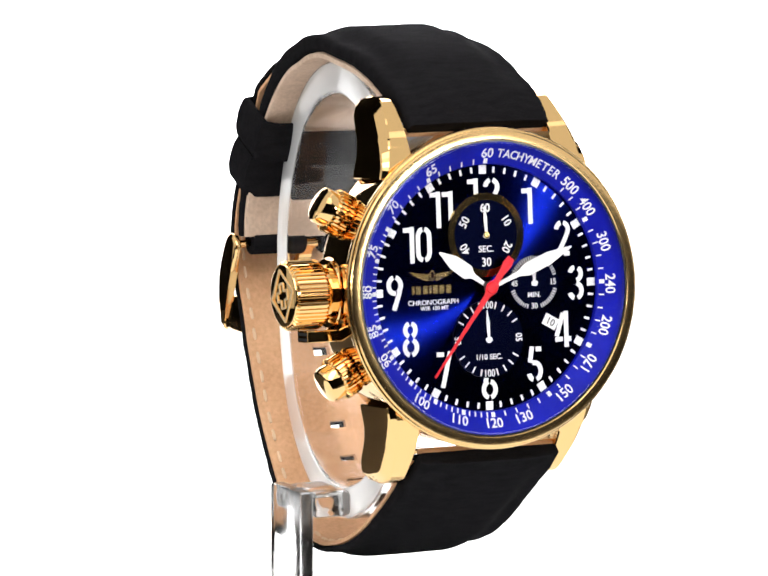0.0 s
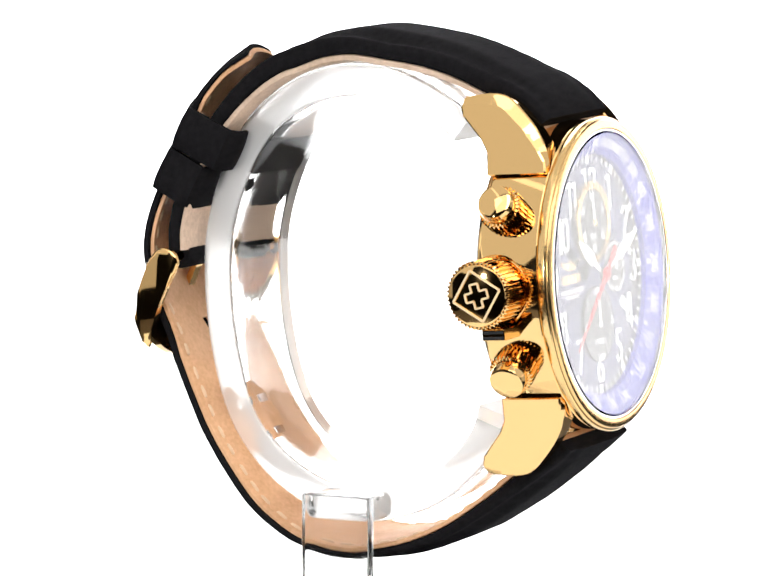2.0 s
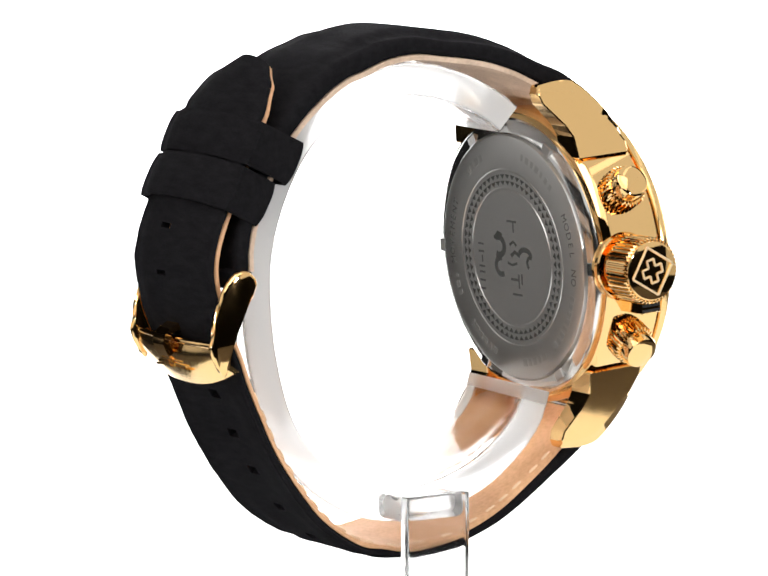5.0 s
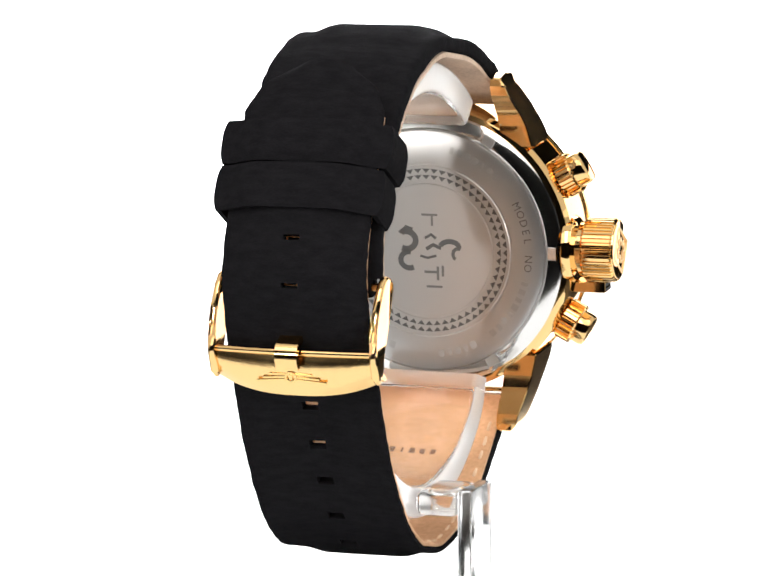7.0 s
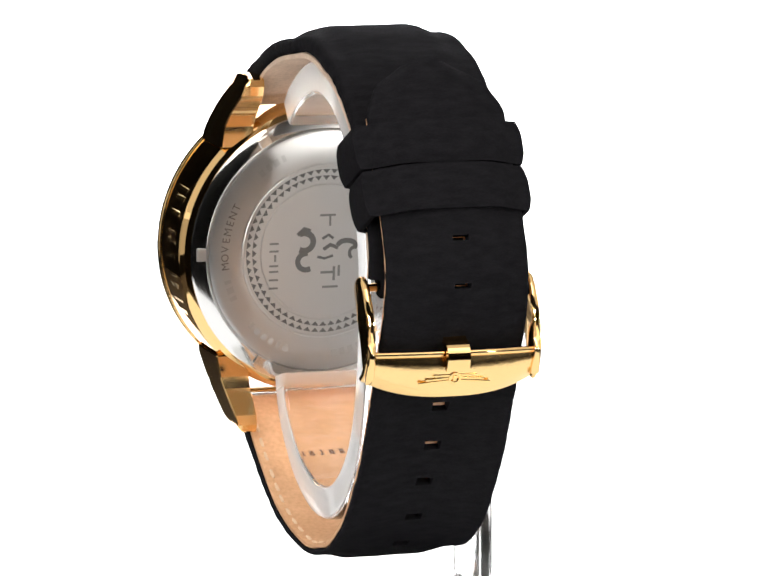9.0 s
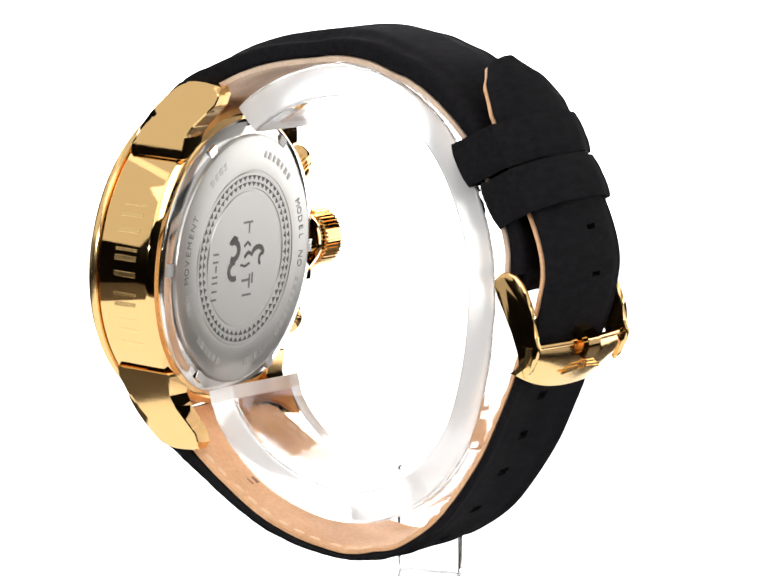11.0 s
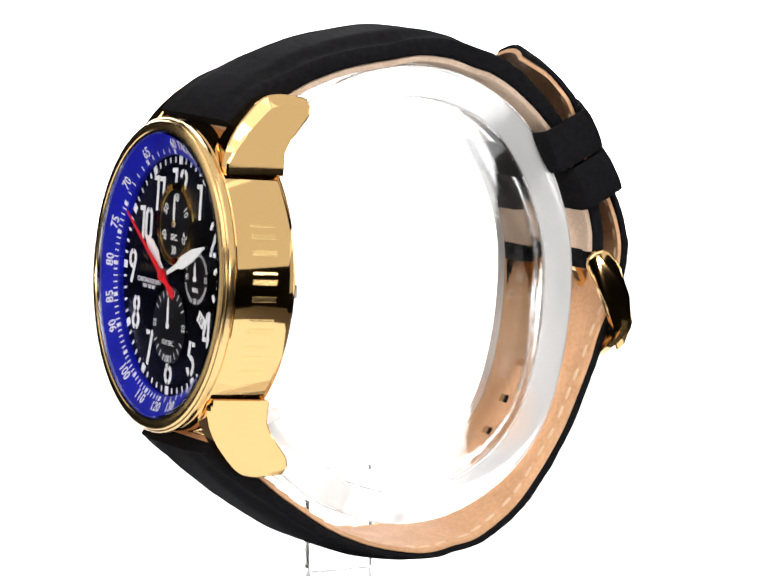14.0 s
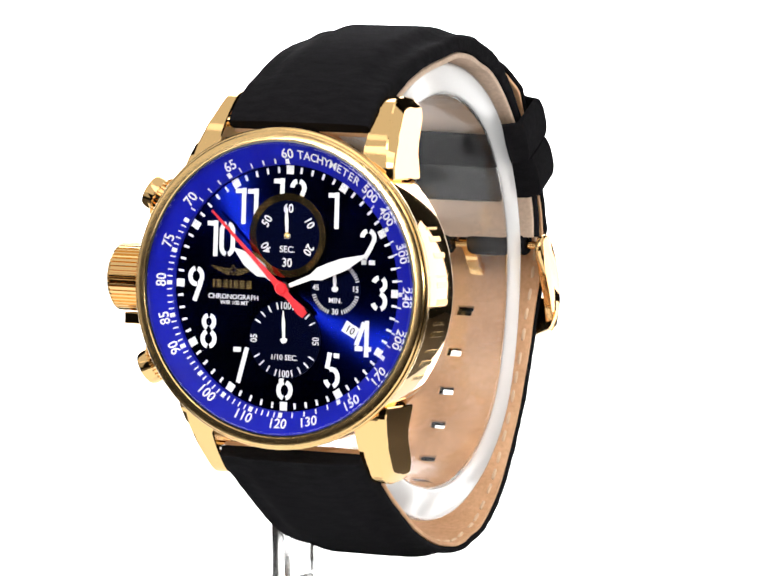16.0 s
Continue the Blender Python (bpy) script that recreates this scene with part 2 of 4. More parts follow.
# ---- the watch ----
# Dial frame: x towards three o'clock, y towards twelve, z out of the glass; it leans back a little.
LEAN = radians(4.34)
DIAL = Matrix(((1, 0, 0, 0.37 * MM), (0, math.sin(LEAN), -math.cos(LEAN), -34.07 * MM),
               (0, math.cos(LEAN), math.sin(LEAN), 3.49 * MM), (0, 0, 0, 1)))

watch = tagged(new("wristwatch"), "gold chronograph wristwatch, blue dial, black strap, on an acrylic stand", "wristwatch")
watch.empty_display_size = 0.01


def build_case():
    prof = [(18.5, -8.6), (21.3, -8.6), (22.2, -8.2), (22.7, -7.4), (22.8, -7.0), (22.8, 1.2), (22.6, 1.45), (22.2, 1.5), (21.0, 1.5), (21.0, -2), (18.5, -2)]
    part("case", lathe(prof, 160, closed=True), GOLD, watch, "polished gold case band", DIAL, 30)
    bez = [(21.3, -0.5), (21.3, 3.28), (21.42, 3.4), (22.2, 3.38), (22.55, 3.28), (22.72, 3.08), (22.74, 2.92), (22.95, 2.86), (23.1, 2.65), (23.12, 2.1), (23.0, 1.7), (22.3, 1.55), (22.3, -0.5)]
    part("bezel", lathe(bez, 160, closed=True), GOLD_BEZEL, watch, "rounded polished gold bezel", DIAL, 30)
    part("gasket", lathe([(21.0, 2.2), (21.27, 2.2), (21.27, 3.3), (21.0, 3.3)], 128, closed=True), STEEL_BRIGHT, watch, "", DIAL, 30)
    cr = part("crystal", lathe([(0, 3.40), (20.7, 3.40), (20.95, 3.25), (20.95, 2.7), (0, 2.7)], 128), CRYSTAL, watch, "clear glass crystal", DIAL)
    cr.visible_shadow = False


def crisp(me):
    """Keeps the rounded edges of a lug from bending the shine of its flanks."""
    bm = bmesh.new()
    bm.from_mesh(me)
    side = lambda f: abs(f.normal.x) > 0.88 and f.calc_area() > 1.5 * MM * MM
    for e in bm.edges:
        fs = e.link_faces
        if len(fs) == 2 and side(fs[0]) != side(fs[1]):
            e.smooth = False
    bm.to_mesh(me)
    bm.free()


def build_lugs():
    top, _ = smooth_path([(16.2, 1.35), (18.0, 1.15), (20.5, 0.3), (23.0, -1.2), (25.2, -3.1), (27.0, -5.0), (27.75, -6.6), (27.95, -9.0), (27.6, -12.5)], 34)
    under = [(26.4, -12.9), (24.9, -12.5), (23.2, -11.0), (21.4, -9.4), (19.6, -8.4), (16.2, -8.2)]
    out = [tuple(p) for p in top] + under
    # the flank starts below a broad polished shoulder that tapers towards the case
    inset = []
    for i, p in enumerate(top):
        d = (top[min(i + 1, 33)] - top[max(i - 1, 0)]).normalized()
        deep = 0.35 + 1.4 * math.sin(math.pi * min(max((i - 3) / 34, 0), 1)) ** 0.8
        inset.append((p.x + d.y * deep, p.y - d.x * deep))
    inset += under
    for sy in (1, -1):
        for sx in (1, -1):
            bm = bmesh.new()
            loops = []
            for x, line in ((11.35, out), (15.55, out), (16.7, inset)):
                loops.append([bm.verts.new((sx * x, sy * y, z)) for y, z in line])
            bm.faces.new(loops[0])
            bm.faces.new(loops[2][::-1])
            for a, b in zip(loops, loops[1:]):
                for i in range(len(out)):
                    j = (i + 1) % len(out)
                    bm.faces.new((a[i], b[i], b[j], a[j]))
            bmesh.ops.remove_doubles(bm, verts=bm.verts, dist=0.01)
            bmesh.ops.recalc_face_normals(bm, faces=bm.faces)
            es = [e for e in bm.edges if e.calc_face_angle(0) > radians(40)]
            bmesh.ops.bevel(bm, geom=es, offset=0.2, segments=1, affect="EDGES", profile=0.6)
            for k in range(1, 14):
                bmesh.ops.bisect_plane(bm, geom=bm.verts[:] + bm.edges[:] + bm.faces[:], plane_co=(0, sy * (16.2 + 11.8 * k / 14), 0), plane_no=(0, 1, 0))
            for v in bm.verts:
                # the flanks taper; the upper lug at two o'clock bows a little more
                reach = min(max((abs(v.co.y) - 16.2) / 11.8, 0), 1)
                wide = 5.3 - (3.35 * reach ** 1.1 if sx < 0 else 2.6 * reach ** 1.4) if sy > 0 else 5.35 - 2.5 * reach ** 1.06
                v.co.x = sx * (11.35 + (abs(v.co.x) - 11.35) * wide / 5.35)
            lug = part("lug", bm, GOLD, watch, "", DIAL, 15)
            crisp(lug.data)
        rod = lathe([(0, -11.6), (0.85, -11.6), (0.85, 11.6), (0, 11.6)], 16)
        moved(rod, Matrix.Translation((0, sy * 23.6, -3.3)) @ pose(0, 0, 0, 0, 90, 0))
        part("spring_bar", rod, STEEL_BRIGHT, watch, "", DIAL, 40)


def knurl(r0, r1, z0, z1, n, chamfer):
    """A grip with n ribs round z."""
    bm = bmesh.new()
    rows = []
    for z, cut in ((z0, chamfer), (z0 + chamfer, 0), (z1 - chamfer, 0), (z1, chamfer)):
        row = []
        for k in range(n * 4):
            r = (r0, r1, r1, r0)[k % 4] - cut
            a = 2 * math.pi * (k + (0.25, -0.1, 0.1, -0.25)[k % 4]) / (n * 4)
            row.append(bm.verts.new((r * math.cos(a), r * math.sin(a), z)))
        rows.append(row)
    for a, b in zip(rows, rows[1:]):
        for k in range(n * 4):
            j = (k + 1) % (n * 4)
            bm.faces.new((a[k], a[j], b[j], b[k]))
    bm.faces.new(rows[0][::-1])
    bm.faces.new(rows[-1])
    return bm


def outward(angle, y=0.0, z=-4.6):
    """The frame of a crown or pusher: its z points away from the case, at that clock angle in degrees."""
    a = radians(angle)
    zx, zy = math.sin(a), math.cos(a)
    m = Matrix(((-zy, 0, zx, 0), (zx, 0, zy, 0), (0, 1, 0, 0), (0, 0, 0, 1)))
    return DIAL @ Matrix.Translation((0, y * MM, z * MM)) @ m


def build_crown():
    m = outward(270, 0.15, -5.1) @ Matrix.Translation((0, 0, -0.6 * MM))
    crown = part("crown", knurl(4.72, 5.0, 24.9, 29.9, 46, 0.3), GOLD, watch, "large fluted gold crown", m)
    part("crown_cap", lathe([(0, 30.2), (4.15, 30.2), (4.4, 30.1), (4.5, 29.85), (4.5, 29.6), (0, 29.6)], 64), GOLD, crown, "mirror-polished crown face", None, 30)
    part("crown_neck", lathe([(3.6, 22.2), (3.6, 24.0), (4.3, 24.2), (4.3, 24.95), (3.2, 24.95)], 48), GOLD, crown, "", None, 35)
    part("crown_tube", lathe([(5.2, 22.0), (5.2, 22.9), (4.9, 23.4), (3.6, 23.4)], 48), GOLD, crown, "", None, 35)
    bm = bmesh.new()
    d = 3.75
    ring = [(0, d), (d, 0), (0, -d), (-d, 0)]
    rot = radians(12)
    turn = lambda p: (p[0] * math.cos(rot) - p[1] * math.sin(rot), p[0] * math.sin(rot) + p[1] * math.cos(rot))
    for i in range(4):
        stroke(bm, [turn(ring[i]), turn(ring[(i + 1) % 4])], 0.32, 30.15, 30.34)
    q, w = 1.75, 0.62
    cross = [(-w, q), (w, q), (w, w), (q, w), (q, -w), (w, -w), (w, -q), (-w, -q), (-w, -w), (-q, -w), (-q, w), (-w, w)]
    for i in range(12):
        stroke(bm, [turn(cross[i]), turn(cross[(i + 1) % 12])], 0.30, 30.15, 30.34)
    part("crown_emblem", bm, GOLD_PALE, crown, "raised outline of a diamond round a cross")
    # a small block under the crown; black strips paint the shade of two slots across it
    m = outward(270, -5.75, -4.0)
    guard = part("crown_lock", box(-0.85, 0.85, -1.75, 1.75, 21.6, 27.2, 0.12), GOLD, watch, "slotted gold crown lock block", m)
    for x in (-0.34, 0.42):
        part("lock_slot_shade", box(x - 0.2, x + 0.2, -1.6, 1.6, 27.0, 27.23), SLOT_AND_HUB_BLACK, guard)


def build_pusher(angle):
    m = outward(angle, 0, -3.9) @ Matrix.Translation((0, 0, -0.6 * MM))
    p = part("pusher", knurl(2.95, 3.3, 23.4, 26.1, 30, 0.25), GOLD, watch, "knurled gold push button", m)
    part("pusher_cap", lathe([(0, 28.35), (2.0, 28.25), (2.5, 28.0), (2.7, 27.5), (2.7, 26.0), (0, 26.0)], 40), GOLD, p, "", None, 32)
    part("pusher_stem", lathe([(2.3, 21.5), (2.3, 23.5)], 32), GOLD, p, "", None, 32)


def build_case_back():
    ring = [(15, -8.4), (21.4, -8.4), (21.4, -8.75), (20.9, -9.1), (19.2, -9.5), (18.9, -9.3), (15, -9.3)]
    rim = part("case_back_rim", lathe(ring, 128, closed=True), STEEL_BRIGHT, watch, "polished steel rim with opener notches", DIAL, 30)
    for k in range(6):
        a = radians(60 * k + 30)
        part("opener_notch", moved(box(-1.0, 1.0, 19.1, 20.6, -9.62, -8.6, 0.1), Matrix.Rotation(a, 4, "Z")), STEEL_BRIGHT if k % 2 else ENGRAVED_PALE, rim)
    back = part("case_back", lathe([(0, -10.1), (10.4, -10.1), (10.5, -9.95), (10.8, -9.95), (10.9, -10.1), (13.3, -10.1), (13.4, -10.0), (13.6, -10.0), (13.7, -10.1),
                                    (18.2, -10.1), (18.8, -9.9), (18.9, -9.2), (0, -9.2)], 128), STEEL, watch, "brushed steel case back with engraved rings", DIAL, 25)
    for r, n in ((11.5, 56), (12.5, 60)):
        bm = bmesh.new()
        for k in range(n):
            a, h = 2 * math.pi * k / n, math.pi / n
            pts = [(r + 0.35, a - h * 0.9), (r - 0.35, a), (r + 0.35, a + h * 0.9)]
            prism([(q * math.cos(b), q * math.sin(b)) for q, b in pts], -10.13, -10.06, bm=bm)
        part("engraved_teeth", bm, ENGRAVED, back, "ring of small engraved dark triangles")
    # Engraved writing round the edge, read from behind with the tops outwards.
    flip = Matrix.Rotation(math.pi, 4, "Y")
    for word, first, step in (("MODEL NO", 297.0, 5.0), ("MOVEMENT", 96.5, 4.75)):
        for i, ch in enumerate(word):
            if ch == " ":
                continue
            ang = radians(first - step * i)
            pos = Matrix.Translation((16.3 * math.sin(ang), 16.3 * math.cos(ang), -10.12))
            part("engraved_letter", moved(letters(ch, 1.2, 0.0, 0.0, 0.95), pos @ Matrix.Rotation(-ang, 4, "Z") @ flip), ENGRAVED_SOFT, back)
    # Writing too worn to read, as bars.
    for first, count in ((115, 3), (253, 8), (206, 5), (345, 7), (40, 4), (158, 6)):
        for k in range(count):
            wide = (0.42, 0.3, 0.5, 0.36)[(k * 3 + first) % 4]
            bm = box(-wide, wide, 15.75, 16.85, -10.13, -10.06)
            part("engraved_bar", moved(bm, Matrix.Rotation(-radians(first - 4.8 * k), 4, "Z")), ENGRAVED_PALE, back)
    # The worn device in the middle, turned a quarter, and the row of bars beside it.
    bm = bmesh.new()
    for pts, w in ((arc(3.4, 1.5, 1.5, 1.4, 60, 300, 12), 0.95), (arc(3.0, -1.6, 1.4, 1.3, 100, -120, 12), 0.85), ([(4.5, 2.6), (3.4, 3.6), (2.4, 3.2)], 0.6),
                   (arc(-3.6, 0.6, 1.5, 0.9, 10, 190, 10), 0.8), (arc(-4.9, -0.5, 0.8, 0.9, 120, -60, 8), 0.55), ([(-2.2, 0.4), (-0.9, 0.9), (0.2, 0.2)], 0.6),
                   ([(0.4, 1.9), (-0.6, 2.5), (-1.4, 1.9)], 0.45), ([(1.2, -0.9), (0.0, -1.2), (-1.4, -0.8)], 0.4)):
        stroke(bm, pts, w, -10.13, -10.06)
    part("engraved_device", bm, ENGRAVED, back, "dark worn engraved device")
    bm = bmesh.new()
    for x, y, w, h in ((-0.4, 5.6, 2.6, 0.35), (-0.8, 4.7, 0.35, 1.6), (-1.0, -5.7, 2.6, 0.35), (-1.6, -3.6, 0.4, 2.2), (-0.4, -3.4, 2.0, 0.4), (-2.4, -3.2, 0.4, 1.7),
                       (8.3, 1.4, 1.5, 0.32), (8.3, 0.2, 1.5, 0.32), (8.1, -0.9, 0.34, 1.1), (8.3, -2.1, 1.5, 0.32), (8.3, -3.0, 1.5, 0.32), (8.3, -4.3, 1.5, 0.32), (8.3, -5.6, 1.5, 0.32)):
        box(x - w / 2, x + w / 2, y - h / 2, y + h / 2, -10.13, -10.06, bm=bm)
    part("engraved_bars", bm, ENGRAVED_SOFT, back)


# Stencil numerals, strokes in a cell one wide and two high.
A = arc
GLYPHS = {
    "0": [A(.5, 1.42, .36, .43, 102, 180) + A(.5, .58, .36, .43, 180, 258), A(.5, 1.42, .36, .43, 78, 0) + A(.5, .58, .36, .43, 0, -78)],
    "1": [[(.08, 1.83), (.5, 1.83)], [(.62, 2.0), (.62, 0.0)]],
    "2": [A(.5, 1.5, .38, .38, 178, 104), A(.5, 1.5, .38, .38, 76, -25) + [(.66, .95), (.3, .34)], [(.12, .15), (.42, .15)], [(.58, .15), (.95, .15)]],
    "3": [A(.48, 1.5, .36, .36, 60, -80), A(.48, .56, .38, .42, 80, -72), A(.48, 1.5, .36, .36, 100, 165), A(.48, .56, .38, .42, 252, 195)],
    "4": [[(.74, 2.0), (.74, 0.0)], [(.56, 1.9), (.1, .62)], [(.02, .45), (.5, .45)], [(.88, .45), (1.05, .45)]],
    "5": [[(.6, 1.85), (.95, 1.85)], [(.36, 2.0), (.2, 1.12)], A(.5, .62, .38, .48, 112, -72), A(.5, .62, .38, .48, 252, 195)],
    "6": [A(.5, .58, .38, .44, 100, 258), A(.5, .58, .38, .44, 78, -78), [(.62, 1.95), (.22, 1.0)]],
    "7": [[(.0, 1.84), (.46, 1.84)], [(.86, 1.98), (.34, 0.0)]],
    "8": [A(.5, 1.5, .32, .36, 105, 250), A(.5, 1.5, .32, .36, 75, -70), A(.5, .55, .38, .42, 112, 258), A(.5, .55, .38, .42, 68, -78)],
    "9": [A(.5, 1.42, .38, .44, 280, 78 + 24), A(.5, 1.42, .38, .44, 78, -60), [(.82, 1.1), (.42, 0.05)]],
}


def numeral(s, cx, cy, parent, sx=2.5, sy=2.6, w=0.68):
    """Each digit is a piece; a two-digit hour is one applied numeral."""
    bm = bmesh.new()
    width = sx * (len(s) - 1) + sx
    for i, ch in enumerate(s):
        x0 = cx - width / 2 + sx * i + (0.35 if s in ("10", "11") and i == 0 else 0) + (0.3 * i - 0.1 if s == "12" else 0) - (0.2 if s == "11" and i else 0)
        for line in GLYPHS[ch]:
            stroke(bm, [(x0 + p[0] * sx, cy + (p[1] - 1) * sy) for p in line], w, 0.0, 0.07)
    return part("numeral", bm, WHITE, parent)


def spun(bm, angle, r, inwards=False, z=0.0, tilt=0.0):
    """Set at a clock angle and radius, tops outwards or inwards."""
    a = radians(angle)
    turn = Matrix.Rotation(-a + (math.pi if inwards else 0), 4, "Z")
    return moved(bm, Matrix.Translation((r * math.sin(a), r * math.cos(a), z)) @ turn @ Matrix.Rotation(tilt * (-1 if inwards else 1), 4, "X"))


def hand(bm_pts, z0, z1, bevel=0.08):
    return prism(bm_pts, z0, z1, bevel, 1)


def build_dial():
    dial = part("dial", lathe([(0, 0), (2, 0), (6, 0), (12, 0), (18.2, 0), (18.2, -0.4), (0, -0.4)], 128), DIAL_BLUE, watch, "navy blue sunburst dial", DIAL, 30)
    ring = part("chapter_ring", lathe([(17.75, -0.3), (17.75, 0.75), (17.95, 0.95), (21.2, 2.3), (21.2, -0.3)], 128, closed=True), RING_BLUE, watch, "bright blue sloping tachymeter ring", DIAL, 25)
    for s, x, y in (("1", 7.2, 11.45), ("2", 12.55, 6.5), ("3", 14.55, -0.05), ("4", 12.15, -6.65), ("5", 7.45, -11.5), ("6", 0.1, -13.6), ("7", -6.95, -11.4),
                    ("8", -12.25, -6.75), ("9", -14.5, -0.05), ("10", -10.95, 6.65), ("11", -6.6, 11.5), ("12", -0.1, 13.15)):
        numeral(s, x, y, dial)
    for k in range(60):
        big = k % 5 == 0
        h, w = (1.25, 1.15) if big else (0.85, 0.34)
        part("hour_marker" if big else "minute_mark", spun(box(-w / 2, w / 2, -h / 2, h / 2, 0, 0.05), 6 * k, 17.0), WHITE, dial)
    # Tachymeter.
    slope = math.atan2(1.35, 3.25)
    for s, a in (("60", 0.4), ("65", 332.8), ("70", 309.2), ("75", 288.4), ("80", 271.1), ("85", 254.5), ("90", 241), ("100", 216.6), ("110", 197), ("120", 180.5),
                 ("130", 166.2), ("150", 144.4), ("170", 127.4), ("200", 109.2), ("240", 91), ("300", 72.5), ("400", 55.3), ("500", 43.2)):
        part("ring_number", spun(letters(s, 1.5, 0.03, 0.014, 0.95), a, 19.4, 110 < a < 235, 1.57, slope), PRINT, ring)
    word = "TACHYMETER"
    for i, ch in enumerate(word):
        part("ring_letter", spun(letters(ch, 1.3, 0.03, 0.012, 0.88), 6.6 + 3.16 * i, 19.4, False, 1.57, slope), PRINT, ring)
    for k in range(120):
        a = 3 * k
        if 2 < a < 40 or (a % 2 and not 180 < a < 300):
            continue
        big = k % 5 == 0
        part("ring_mark", spun(box(-0.3 if big else -0.1, 0.3 if big else 0.1, -0.38, 0.38, 0.0, 0.05), a, 18.25, False, 1.07, slope), PRINT, ring)
    # Seconds register under twelve, with a gilt ring.
    for nm, cx, cy, r in (("seconds_register", 0.05, 7.6, 5.2), ("tenths_register", 0, -7.4, 5.6), ("minutes_register", 7.7, 0.35, 3.9)):
        gilt = nm == "seconds_register"
        top = 0.34 if gilt else 0.06
        base = DIAL @ Matrix.Translation((cx * MM, cy * MM, 0))
        if nm == "tenths_register":
            top = 0.30
        reg = part(nm, lathe([(0, top), (r, top), (r, 0), (0, -0.1)], 72), SUB_BLUE, watch, "recessed blue register", base, 30)
        if gilt:
            part("register_ring", lathe([(5.0, top), (5.05, top + 0.14), (6.05, top + 0.14), (6.1, 0), (5.0, 0)], 90, closed=True), PRINT_GOLD, reg, "ribbed gilt ring", None, 30)
            bm = bmesh.new()
            for k in range(90):
                prism([(q * math.cos(b), q * math.sin(b)) for q, b in ((5.15, 2 * math.pi * (k - .25) / 90), (5.95, 2 * math.pi * (k - .25) / 90), (5.95, 2 * math.pi * (k + .25) / 90), (5.15, 2 * math.pi * (k + .25) / 90))], top + 0.13, top + 0.2, bm=bm)
            tagged(part("ring_ribs", bm, RIB_GOLD, reg), kind="stuff")
            marks = (("60", 0), ("10", 60), ("20", 120), ("30", 180), ("40", 240), ("50", 300))
            for s, a in marks:
                inw = s == "30"
                part("register_number", spun(letters(s, 1.3, top + 0.03, 0.014, 0.9), a, 3.9, inw), PRINT, reg)
            part("register_word", moved(letters("SEC.", 0.95, top + 0.03, 0.012, 1.0), Matrix.Translation((0, -2.0, 0))), PRINT, reg)
        elif nm == "tenths_register":
            for k in range(24):
                a = 15 * k
                if k in (0, 12) or 75 <= a <= 105 or 255 <= a <= 285:
                    continue
                part("register_mark", spun(box(-0.1, 0.1, -0.5, 0.5, top, top + 0.04), a, 4.95), PRINT, reg)
            for s, a, inw in (("100", 0, False), ("05", 90, False), ("05", 270, False), ("100", 180, True)):
                part("register_number", spun(letters(s, 1.05, top + 0.03, 0.012, 0.85), a, 4.9, inw), PRINT, reg)
            part("register_word", moved(letters("1/10 SEC.", 0.8, top + 0.03, 0.012, 1.0), Matrix.Translation((0, -2.55, 0))), PRINT, reg)
        else:
            for k in range(60):
                a = 6 * k
                if min(a % 90, 90 - a % 90) < 16 and a > 30 and a < 330:
                    continue
                part("register_mark", spun(box(-0.07, 0.07, -0.3, 0.3, top, top + 0.03), a, 3.55), PRINT, reg)
            for s, x, y in (("45", -3.1, 0), ("15", 3.1, 0), ("30", 0, -3.35)):
                part("register_number", moved(letters(s, 0.85, top + 0.03, 0.012, 0.9), Matrix.Translation((x, y, 0))), PRINT, reg)
            part("register_word", moved(letters("MIN.", 0.75, top + 0.03, 0.012, 1.0), Matrix.Translation((0, -1.75, 0))), PRINT, reg)
        n = 4.2 if gilt else 4.2 if nm == "tenths_register" else 2.3
        pts = [(0.05, n), (0.28, n * 0.55), (0.14, 0.3), (0.5, 0.15), (0.5, -0.2), (0.25, -0.5), (-0.25, -0.5), (-0.5, -0.2), (-0.5, 0.15), (-0.14, 0.3), (-0.28, n * 0.55), (-0.05, n)]
        part("register_hand", moved(hand(pts[::-1], top + 0.2, top + 0.36, 0.03), Matrix.Rotation(radians(3), 4, "Z")), WHITE, reg)
        if gilt:
            part("hand_hub", lathe([(0, top + 0.5), (0.4, top + 0.48), (0.5, top + 0.35), (0.5, top + 0.1)], 20), GOLD_SATIN, reg, "", None, 40)
    # Date, emblem and small print.
    dw = DIAL @ Matrix.Translation((10.2 * MM, -5.45 * MM, 0)) @ Matrix.Rotation(radians(-29), 4, "Z")
    date = part("date_window", box(-1.15, 1.15, -0.85, 0.85, 0.02, 0.1, 0.0), WHITE, watch, "white date window with a dark numeral", dw)
    part("date_number", letters("10", 1.05, 0.13, 0.01), INK, date)
    bm = bmesh.new()
    for sx in (1, -1):
        for x0, y0, x1, y1 in ((0.55, 0.30, 3.55, 0.72), (0.6, 0.02, 3.1, 0.42), (0.6, -0.26, 2.5, 0.12), (0.5, -0.52, 1.7, -0.2)):
            stroke(bm, [(sx * x0, y0), (sx * (x0 + x1) / 2, y0 * 0.62 + y1 * 0.38), (sx * x1, y1)][::sx], 0.2, 0.02, 0.1)
    crest = [(0, 0.95), (0.45, 0.3), (0, -0.6), (-0.45, 0.3)]
